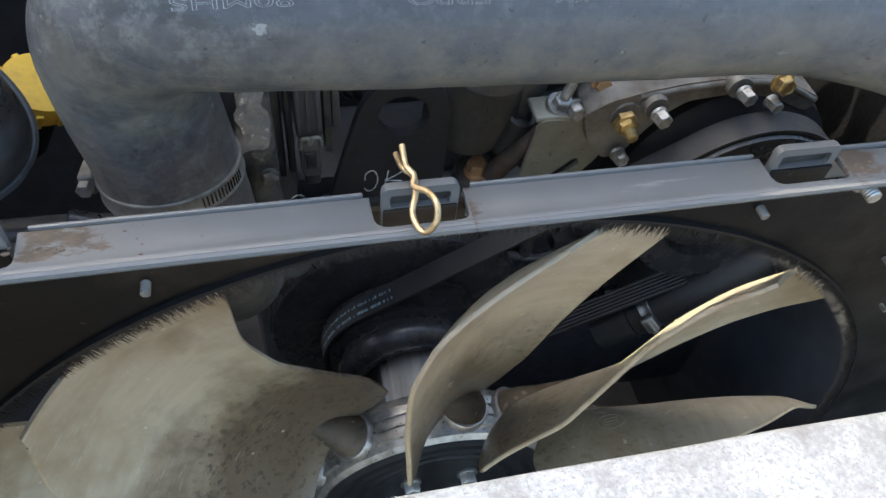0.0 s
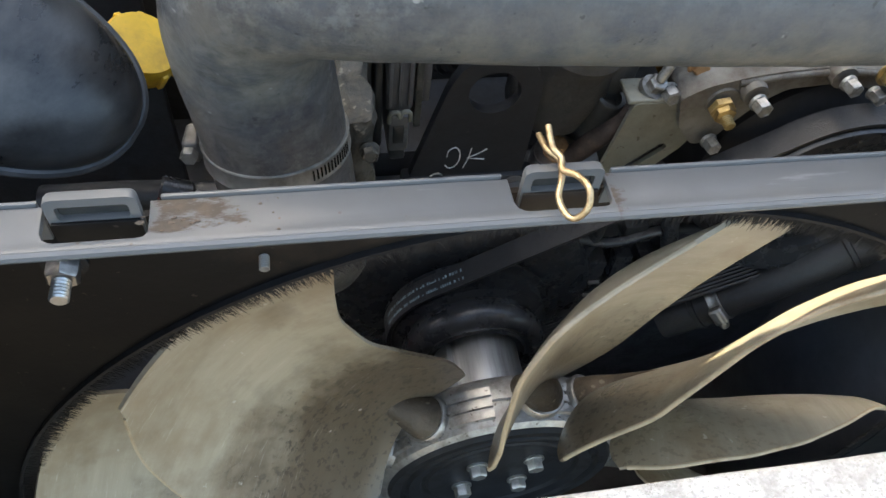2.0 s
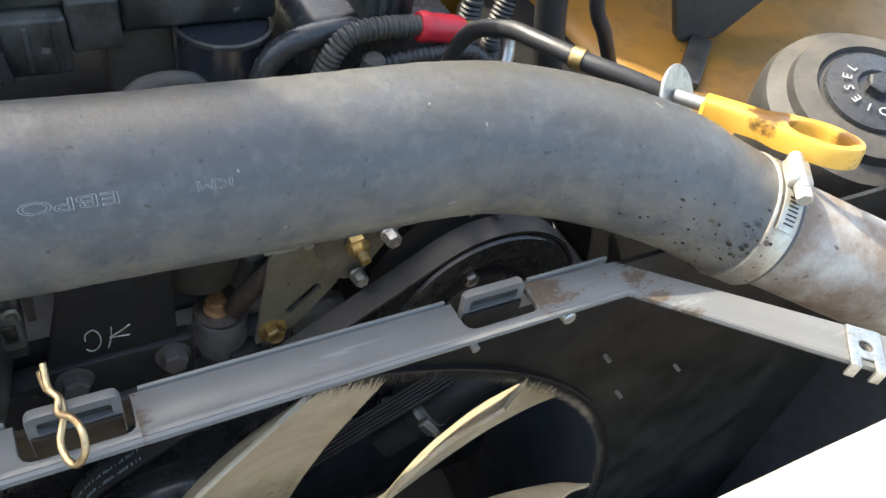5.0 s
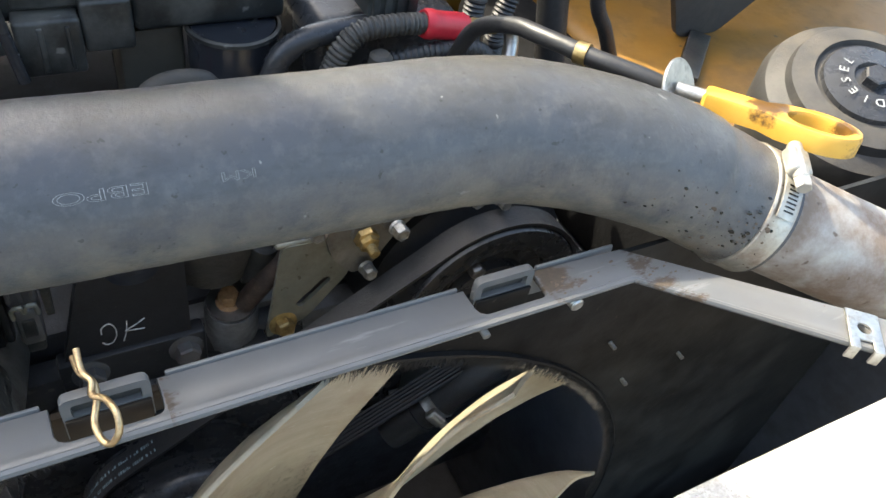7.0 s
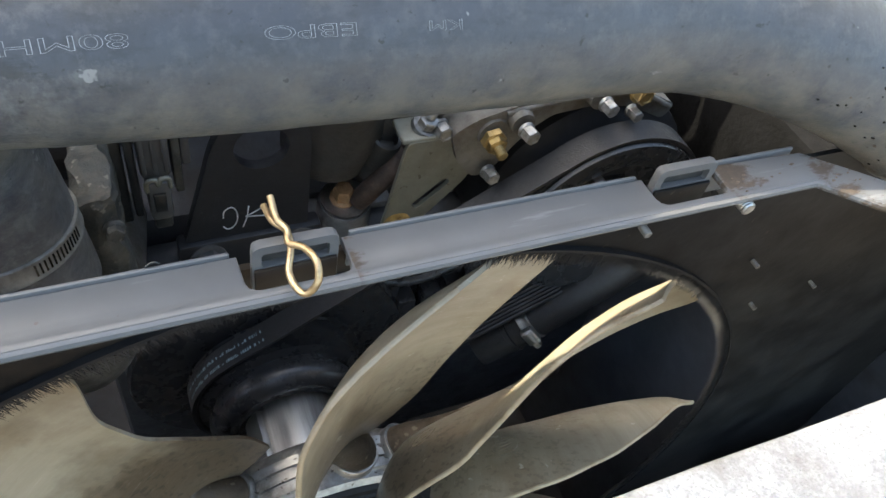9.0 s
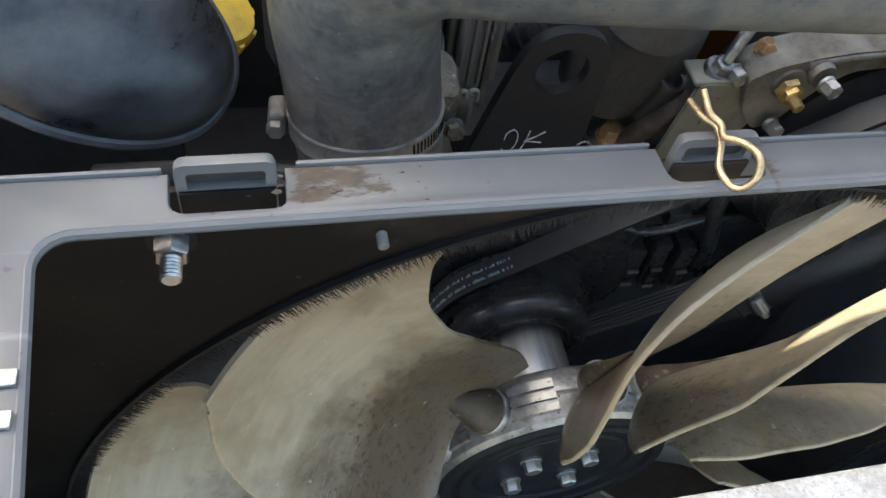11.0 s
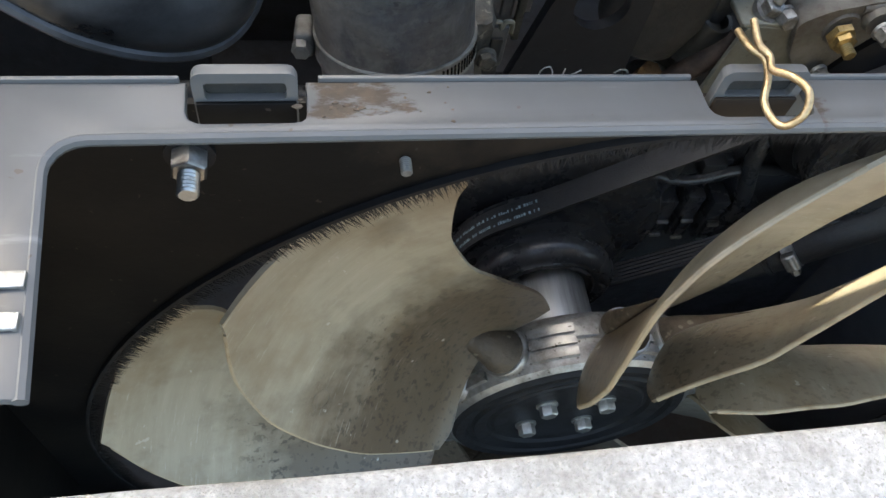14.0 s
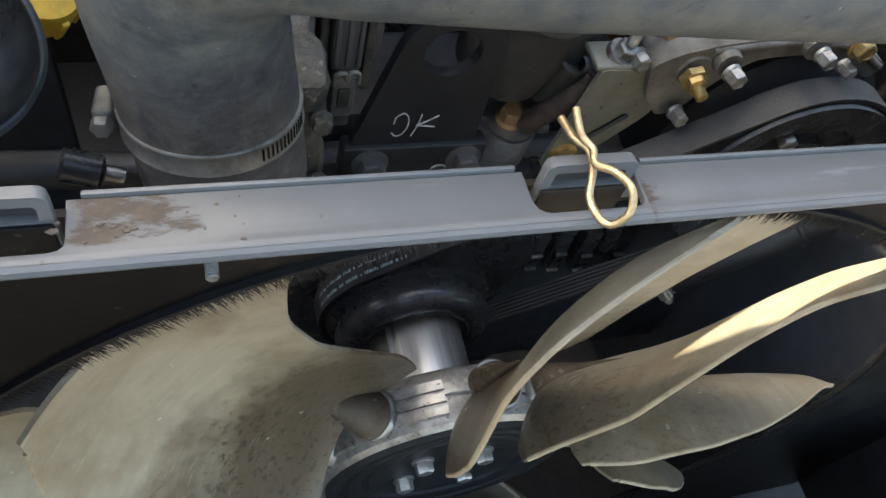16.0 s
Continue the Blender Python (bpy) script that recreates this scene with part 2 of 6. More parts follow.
def blade_paint():
    """Chalky tan plastic with scratches that run round the fan, and oily brown dirt towards the hub."""
    m, b, lk, sep, calc, rng, tex, vec, blend, relief = node_kit("tan_blade", 0.46)
    x, y, z = sep.outputs
    r = calc("SQRT", calc("ADD", calc("MULTIPLY", x, x), calc("MULTIPLY", z, z)))
    round_ = vec(calc("MULTIPLY", r, 22.0), calc("MULTIPLY", x, 3.2), calc("MULTIPLY", z, 3.2))
    streak = tex(6.0, 5.0, round_)
    fine = tex(22.0, 3.0, round_)
    col = blend(rng(streak, 0.32, 0.68), (0.365, 0.325, 0.238), (0.435, 0.395, 0.302))
    col = blend(rng(fine, 0.63, 0.76, 0.0, 0.4), col, (0.54, 0.51, 0.42))
    cloud = tex(15.0, 8.0)
    col = blend(rng(cloud, 0.46, 0.70, 0.0, 0.80), col, (0.235, 0.172, 0.098))
    outer = calc("MULTIPLY", rng(r, 0.265, 0.330), rng(tex(13.0, 6.0), 0.40, 0.62))
    col = blend(calc("MULTIPLY", outer, 0.55), col, (0.270, 0.190, 0.105))
    near = rng(r, 0.255, 0.120)
    soil = rng(calc("ADD", calc("MULTIPLY", near, 0.75), calc("MULTIPLY", tex(24.0, 9.0), 0.85)), 0.44, 0.76)
    rooted = rng(x, 0.09, 0.01, 0.30, 1.0)
    soil = calc("MULTIPLY", soil, rooted)
    col = blend(calc("MULTIPLY", soil, 0.88), col, (0.088, 0.063, 0.039))
    dots = calc("MULTIPLY", rng(tex(190.0, 3.0), 0.54, 0.62), rng(calc("ADD", calc("MULTIPLY", near, 0.6), tex(11.0, 3.0)), 0.60, 0.80))
    col = blend(calc("MULTIPLY", calc("MULTIPLY", dots, rooted), 0.85), col, (0.060, 0.048, 0.033))
    scrape = calc("MULTIPLY", rng(tex(30.0, 4.0, round_), 0.60, 0.74), rng(tex(9.0, 4.0), 0.50, 0.62))
    col = blend(calc("MULTIPLY", scrape, 0.55), col, (0.60, 0.575, 0.50))
    chips = rng(tex(75.0, 3.0), 0.69, 0.72)
    col = blend(calc("MULTIPLY", chips, 0.55), col, (0.62, 0.60, 0.53))
    lk(col, b.inputs["Base Color"])
    lk(rng(soil, 0.0, 1.0, 0.46, 0.34), b.inputs["Roughness"])
    relief(calc("ADD", calc("MULTIPLY", fine, 0.6), tex(120.0, 4.0)), 0.16)
    return m


def flange_paint():
    """Grey paint with smears of dried mud beside the notches, in the corner and along the front edge."""
    m, b, lk, sep, calc, rng, tex, vec, blend, relief = node_kit("flange_paint", 0.36)
    x, y, z = sep.outputs
    grain = tex(45.0)
    col = blend(rng(grain, 0.3, 0.7), (0.112, 0.1115, 0.110), (0.129, 0.1285, 0.127))
    col = blend(rng(tex(9.0, 8.0), 0.50, 0.75, 0.0, 0.45), col, (0.135, 0.122, 0.105))
    scuff = tex(14.0, 6.0, vec(calc("MULTIPLY", x, 1.0), calc("MULTIPLY", y, 8.0), z))
    col = blend(rng(scuff, 0.62, 0.70, 0.0, 0.35), col, (0.32, 0.32, 0.315))
    smear = tex(75.0, 9.0, vec(calc("MULTIPLY", x, 0.36), y, z), 0.75)

    def spot(x0, x1, x2, x3):
        return calc("MULTIPLY", rng(x, x0, x1), rng(x, x3, x2))
    mud = calc("MULTIPLY", spot(-0.168, -0.155, -0.150, -0.072), rng(y, -0.0150, -0.0075, 0.25, 1.0))
    for s in (calc("MULTIPLY", spot(0.192, 0.199, 0.206, 0.240), rng(y, -0.0150, -0.0085, 0.45, 1.0)), calc("MULTIPLY", spot(0.0165, 0.0175, 0.018, 0.032), 0.85), calc("MULTIPLY", spot(0.232, 0.252, 0.266, 0.300), 0.80),
              calc("MULTIPLY", spot(-0.215, -0.19, -0.17, -0.155), calc("MULTIPLY", rng(y, -0.0135, -0.009), 0.7)), calc("MULTIPLY", calc("MULTIPLY", rng(y, -0.078, -0.092), rng(x, -0.240, -0.262)), 1.0)):
        mud = calc("MAXIMUM", mud, s)
    mask = rng(calc("ADD", calc("MULTIPLY", mud, 0.38), smear), 0.775, 0.85)
    col = blend(calc("MULTIPLY", mask, 0.92), col, (0.060, 0.041, 0.026))
    thick = calc("MULTIPLY", mask, rng(tex(160.0, 5.0), 0.45, 0.6))
    col = blend(thick, col, (0.088, 0.064, 0.043))
    specks = rng(tex(130.0, 2.0), 0.715, 0.73)
    col = blend(calc("MULTIPLY", specks, 0.8), col, (0.09, 0.07, 0.05))
    lk(col, b.inputs["Base Color"])
    lk(rng(mask, 0.0, 1.0, 0.36, 0.75), b.inputs["Roughness"])
    relief(calc("ADD", calc("MULTIPLY", grain, 0.15), calc("MULTIPLY", mask, smear)), 0.35)
    return m


def hose_rubber():
    """Bluish black wrapped rubber, scuffed in blotches, with brown dust on what faces down and fine pale nicks."""
    m, b, lk, sep, calc, rng, tex, vec, blend, relief = node_kit("hose_rubber", 0.4)
    x, y, z = sep.outputs
    cloud, fine = tex(9.0, 8.0), tex(120.0, 6.0, rgh=0.7)
    col = blend(rng(cloud, 0.35, 0.68), (0.055, 0.058, 0.065), (0.080, 0.084, 0.092))
    blot = tex(38.0, 9.0, rgh=0.72)
    elbow = rng(x, -0.035, -0.085, 0.40, 1.0)
    col = blend(calc("MULTIPLY", rng(blot, 0.46, 0.62, 0.0, 0.72), elbow), col, (0.028, 0.0285, 0.030))
    wrinkle = tex(34.0, 7.0, vec(x, y, calc("MULTIPLY", z, 3.4)), 0.68)
    col = blend(calc("MULTIPLY", rng(wrinkle, 0.50, 0.60, 0.0, 0.65), elbow), col, (0.026, 0.0265, 0.028))
    wipe = tex(16.0, 6.0, vec(calc("MULTIPLY", x, 0.35), y, z), 0.7)
    col = blend(rng(wipe, 0.52, 0.74, 0.0, 0.22), col, (0.105, 0.108, 0.113))
    col = blend(calc("MULTIPLY", rng(fine, 0.50, 0.66, 0.0, 0.75), elbow), col, (0.150, 0.150, 0.146))
    # film of brown dust below, rubbed off in patches
    g = m.node_tree.nodes.new("ShaderNodeNewGeometry")
    s = m.node_tree.nodes.new("ShaderNodeSeparateXYZ")
    lk(g.outputs["Normal"], s.inputs[0])
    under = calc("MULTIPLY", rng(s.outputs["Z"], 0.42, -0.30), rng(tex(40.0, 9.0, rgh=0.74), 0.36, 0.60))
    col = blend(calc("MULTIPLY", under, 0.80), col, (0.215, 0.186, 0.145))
    over = calc("MULTIPLY", rng(s.outputs["Z"], 0.45, 0.95), rng(tex(18.0, 9.0, rgh=0.7), 0.34, 0.62))
    col = blend(calc("MULTIPLY", over, 0.75), col, (0.066, 0.059, 0.046))
    nick = rng(tex(85.0, 3.0), 0.705, 0.73)
    col = blend(calc("MULTIPLY", nick, 0.7), col, (0.30, 0.29, 0.27))
    spots = rng(tex(230.0, 2.0), 0.68, 0.73)
    col = blend(calc("MULTIPLY", spots, 0.7), col, (0.030, 0.027, 0.024))
    lk(col, b.inputs["Base Color"])
    lk(rng(blot, 0.35, 0.70, 0.28, 0.55), b.inputs["Roughness"])
    weave = tex(60.0, 3.0, vec(calc("MULTIPLY", x, 9.0), y, z))
    relief(calc("ADD", calc("MULTIPLY", weave, 0.12), calc("ADD", calc("MULTIPLY", blot, 1.5), calc("MULTIPLY", fine, 0.5))), 0.50, 0.0014)
    return m


def stained_yellow():
    """Yellow plastic with brown grease smeared over the middle of the grip and in the ring."""
    m, b, lk, sep, calc, rng, tex, vec, blend, relief = node_kit("yellow_plastic", 0.3)
    x, y, z = sep.outputs
    col = blend(rng(tex(30.0), 0.35, 0.65), (0.56, 0.30, 0.040), (0.62, 0.36, 0.065))

    def near(cx, cy, cz, size):
        d = [calc("MULTIPLY", calc("SUBTRACT", q, c), calc("SUBTRACT", q, c)) for q, c in ((x, cx), (y, cy), (z, cz))]
        return rng(calc("SQRT", calc("ADD", d[0], calc("ADD", d[1], d[2]))), size, 0.0)
    smear = calc("MAXIMUM", near(0.002, -0.006, 0.032, 0.020), near(0.024, -0.040, 0.028, 0.018))
    mask = rng(calc("ADD", calc("MULTIPLY", smear, 0.62), calc("MULTIPLY", tex(75.0, 7.0, rgh=0.7), 0.9)), 0.66, 0.80)
    col = blend(calc("MULTIPLY", mask, 0.92), col, (0.060, 0.026, 0.008))
    lk(col, b.inputs["Base Color"])
    relief(tex(90.0, 4.0), 0.06)
    return m


M["yellow_plastic"] = stained_yellow()
def plate_paint():
    """Black paint with a faint film of dust, and a brown splash of dried mud along the top edge."""
    m, b, lk, sep, calc, rng, tex, vec, blend, relief = node_kit("black_plate", 0.42)
    x, y, z = sep.outputs
    b.inputs["Specular IOR Level"].default_value = 0.13
    col = blend(rng(tex(40.0), 0.35, 0.65), (0.0050, 0.0051, 0.0054), (0.0068, 0.0069, 0.0072))
    col = blend(rng(tex(11.0, 8.0), 0.46, 0.66, 0.0, 0.8), col, (0.0165, 0.0150, 0.0130))
    band = calc("MULTIPLY", rng(z, -0.115, -0.030), calc("MULTIPLY", rng(x, -0.215, -0.080), rng(x, 0.12, 0.02)))
    splash = rng(calc("ADD", calc("MULTIPLY", band, 0.40), calc("MULTIPLY", tex(22.0, 9.0, rgh=0.7), 0.8)), 0.62, 0.90)
    col = blend(calc("MULTIPLY", splash, 0.8), col, (0.060, 0.043, 0.029))
    dusty = calc("MULTIPLY", rng(x, 0.14, 0.27), rng(tex(26.0, 9.0, rgh=0.72), 0.36, 0.66))
    col = blend(calc("MULTIPLY", dusty, 0.85), col, (0.036, 0.0355, 0.034))
    specks = rng(tex(190.0, 2.0), 0.70, 0.74)
    col = blend(calc("MULTIPLY", specks, 0.7), col, (0.06, 0.05, 0.04))
    lk(col, b.inputs["Base Color"])
    lk(rng(splash, 0.0, 1.0, 0.42, 0.80), b.inputs["Roughness"])
    relief(tex(120.0, 4.0), 0.15)
    return m


M["black_plate"] = plate_paint()
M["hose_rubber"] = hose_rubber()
M["tan_blade"], M["flange_paint"] = blade_paint(), flange_paint()

# ---------------------------------------------------------------- mesh helpers


def link_mesh(name, bm, mat, smooth=True):
    me = bpy.data.meshes.new(name)
    bmesh.ops.recalc_face_normals(bm, faces=bm.faces)
    bm.to_mesh(me)
    bm.free()
    me.materials.append(M[mat])
    if smooth:
        me.shade_smooth()
        me.set_sharp_from_angle(angle=radians(38))
    return new(name, me)


def thing(name, base, label, category, group="", kind=""):
    e = new(name)
    e.location = base
    e.empty_display_size = 0.02
    return tagged(e, label, category, group, kind)


def part(name, bm, mat, parent, label="", smooth=True):
    ob = link_mesh(name, bm, mat, smooth)
    ob.parent = parent
    root, off = parent, Vector((0, 0, 0))
    while root is not None:
        off += root.location
        root = root.parent
    ob.data.transform(Matrix.Translation(-off))
    return tagged(ob, label)


def single(name, bm, mat, label, category, group="", kind="", smooth=True):
    return tagged(link_mesh(name, bm, mat, smooth), label, category, group, kind)


def frame_of(d):
    d = Vector(d).normalized()
    a = Vector((0, 0, 1)) if abs(d.z) < 0.9 else Vector((1, 0, 0))
    u = d.cross(a).normalized()
    return u, d.cross(u).normalized(), d


def add_box(bm, x0, x1, y0, y1, z0, z1, bevel=0.0, m=None, seg=2):
    r = bmesh.ops.create_cube(bm, size=1, matrix=Matrix.LocRotScale(((x0 + x1) / 2, (y0 + y1) / 2, (z0 + z1) / 2), None, (x1 - x0, y1 - y0, z1 - z0)))
    vs = r["verts"]
    if bevel > 0:
        es = list({e for v in vs for e in v.link_edges})
        out = bmesh.ops.bevel(bm, geom=es, offset=bevel, segments=seg, affect="EDGES", profile=0.5)
        vs = list({v for f in out["faces"] for v in f.verts} | {v for v in vs if v.is_valid})
    if m is not None:
        bmesh.ops.transform(bm, matrix=m, verts=vs)
    return vs


def add_box_mesh(*sides):
    bm = bmesh.new()
    add_box(bm, *sides)
    return bm


def add_lathe(bm, origin, d, profile, seg=32, closed=False):
    """Turns (radius, height along d) points round the axis through origin."""
    u, v, w = frame_of(d)
    o = Vector(origin)
    rings = []
    for r, h in profile:
        if r < 1e-6:
            rings.append([bm.verts.new(o + w * h)])
        else:
            rings.append([bm.verts.new(o + w * h + (u * math.cos(a) + v * math.sin(a)) * r) for a in (2 * math.pi * k / seg for k in range(seg))])
    pairs = list(zip(rings, rings[1:])) + ([(rings[-1], rings[0])] if closed else [])
    for a, b in pairs:
        for k in range(seg):
            q = [a[k % len(a)], a[(k + 1) % len(a)], b[(k + 1) % len(b)], b[k % len(b)]]
            q = list(dict.fromkeys(q))
            if len(q) > 2:
                bm.faces.new(q)


def add_rod(bm, p0, p1, r, seg=16, r1=None, chamfer=0.0):
    p0, p1 = Vector(p0), Vector(p1)
    h, r1 = (p1 - p0).length, r if r1 is None else r1
    c = min(chamfer, h / 2, r * 0.8, max(r1, 1e-5) * 0.8)
    prof = [(0, 0), (r - c, 0), (r, c), (r1, h - c), (r1 - c, h), (0, h)] if c > 0 else [(0, 0), (r, 0), (r1, h), (0, h)]
    add_lathe(bm, p0, p1 - p0, prof, seg)


def smooth_path(pts, n=8):
    """A Catmull-Rom curve through the points."""
    p = [Vector(q) for q in pts]
    p = [p[0] * 2 - p[1]] + p + [p[-1] * 2 - p[-2]]
    out = []
    for i in range(1, len(p) - 2):
        for k in range(n):
            t = k / n
            a, b, c, d = p[i - 1], p[i], p[i + 1], p[i + 2]
            out.append(0.5 * (2 * b + (c - a) * t + (2 * a - 5 * b + 4 * c - d) * t * t + (3 * b - 3 * c + d - a) * t ** 3))
    return out + [p[-2]]


def add_tube(bm, path, radius, seg=16, caps=True, squash=None):
    """Sweeps a circle along a path; radius is a number or one for every point."""
    path = [Vector(q) for q in path]
    n = len(path)
    rad = radius if hasattr(radius, "__len__") else [radius] * n
    u = None
    rings = []
    for i in range(n):
        d = (path[min(i + 1, n - 1)] - path[max(i - 1, 0)]).normalized()
        if u is None:
            u = frame_of(d)[0]
        u = (u - d * u.dot(d)).normalized()
        v = d.cross(u)
        rings.append([bm.verts.new(path[i] + (u * math.cos(a) + v * math.sin(a)) * rad[i]) for a in (2 * math.pi * k / seg for k in range(seg))])
    for a, b in zip(rings, rings[1:]):
        for k in range(seg):
            bm.faces.new((a[k], a[(k + 1) % seg], b[(k + 1) % seg], b[k]))
    if caps:
        bm.faces.new(rings[0][::-1])
        bm.faces.new(rings[-1])


def add_plate(bm, outline, m, thick, holes=(), bevel=0.0):
    """An extruded plate from a 2D outline with holes, in the plane of m, grown along m's z."""
    def loop(pts):
        vs = [bm.verts.new(m @ Vector((x, y, 0))) for x, y in pts]
        return vs, [bm.edges.new((a, b)) for a, b in zip(vs, vs[1:] + vs[:1])]
    loops = [loop(outline)] + [loop(h) for h in holes]
    edges = [e for _, es in loops for e in es]
    faces = [g for g in bmesh.ops.triangle_fill(bm, edges=edges, use_beauty=True)["geom"] if isinstance(g, bmesh.types.BMFace)]
    grown = bmesh.ops.extrude_face_region(bm, geom=faces)["geom"]
    top = [g for g in grown if isinstance(g, bmesh.types.BMVert)]
    bmesh.ops.translate(bm, verts=top, vec=(m.to_3x3() @ Vector((0, 0, 1))) * thick)
    if bevel > 0:
        ring = []
        for e in bm.edges:
            if len(e.link_faces) == 2 and e.calc_face_angle(0) > radians(60) and (e.verts[0] in top and e.verts[1] in top):
                ring.append(e)
        bmesh.ops.bevel(bm, geom=ring, offset=bevel, segments=2, affect="EDGES", profile=0.5)


def circle2(cx, cy, r, n=32, a0=0.0):
    return [(cx + r * math.cos(a0 + 2 * math.pi * k / n), cy + r * math.sin(a0 + 2 * math.pi * k / n)) for k in range(n)]


def rounded(pts, r, n=5):
    """Rounds the corners of an outline; r is a number or one for each corner."""
    out, k = [], len(pts)
    for i, p in enumerate(pts):
        p, a, b = Vector(p), Vector(pts[i - 1]), Vector(pts[(i + 1) % k])
        q = r[i] if hasattr(r, "__len__") else r
        if q <= 0:
            out.append(tuple(p))
            continue
        da, db = (a - p).normalized(), (b - p).normalized()
        q = min(q, (a - p).length * 0.49, (b - p).length * 0.49)
        s, e = p + da * q, p + db * q
        for j in range(n + 1):
            t = j / n
            out.append(tuple((1 - t) ** 2 * s + 2 * t * (1 - t) * p + t * t * e))
    return out


def xz(y):
    """The plane of x and z at y, growing away along +y."""
    return Matrix(((1, 0, 0, 0), (0, 0, 1, y), (0, 1, 0, 0), (0, 0, 0, 1)))


def add_hex(bm, p, d, af, h, turn=0.0, flange=0.0, fh=0.0):
    """A hexagon head with a chamfered top and, below it, a round flange."""
    R = af / math.sqrt(3)
    u, v, w = frame_of(d)
    p = Vector(p)
    if flange > 0:
        add_lathe(bm, p, d, [(0, 0), (flange, 0), (flange, fh * 0.6), (R * 0.98, fh), (0, fh)], 24)
        p = p + w * fh * 0.9
    rings = []
    for k, (s, hh) in enumerate(((1, 0), (1, h * 0.86), (0.86, h))):
        rings.append([bm.verts.new(p + w * hh + (u * math.cos(a) + v * math.sin(a)) * R * s) for a in (turn + math.pi / 3 * j for j in range(6))])
    for a, b in zip(rings, rings[1:]):
        for k in range(6):
            bm.faces.new((a[k], a[(k + 1) % 6], b[(k + 1) % 6], b[k]))
    bm.faces.new(rings[0][::-1])
    bm.faces.new(rings[-1])


def add_thread(bm, p, d, r, length, pitch=0.0016):
    n = max(3, int(length / pitch))
    prof = [(0, 0)]
    for k in range(n):
        prof += [(r * 0.84, k * pitch), (r, (k + 0.5) * pitch)]
    prof += [(r * 0.8, n * pitch), (0, n * pitch)]
    add_lathe(bm, p, d, prof, 18)


def bolt(parent, p, d, af, h, mat, flange=0.0, turn=0.3, recess=True, name="bolt"):
    bm = bmesh.new()
    add_hex(bm, p, d, af, h, turn, flange, 0.0025 if flange else 0)
    if recess:
        top = Vector(p) + Vector(d).normalized() * (h + (0.0022 if flange else 0))
        add_lathe(bm, top, d, [(0, -0.0004), (af * 0.27, -0.0004), (af * 0.31, 0.0004), (af * 0.36, 0.0004), (af * 0.37, -0.0006)], 18)
    return part(name, bm, mat, parent)


# ---------------------------------------------------------------- setting
RING = 0.3385       # opening of the shroud
Z = 1.200          # top of the shroud's flange
AX, AZ = 0.0320, 0.8290   # the fan's axis


def ground():
    bm = bmesh.new()
    bmesh.ops.create_grid(bm, x_segments=24, y_segments=24, size=400)
    for v in bm.verts:
        v.co.z = 0.0 if v.co.length < 40 else noise.noise(v.co * 0.02) * 2
    single("ground", bm, "ground", "bare brown earth under the machine", "ground", kind="structure")


ground()

# ---------------------------------------------------------------- fan shroud


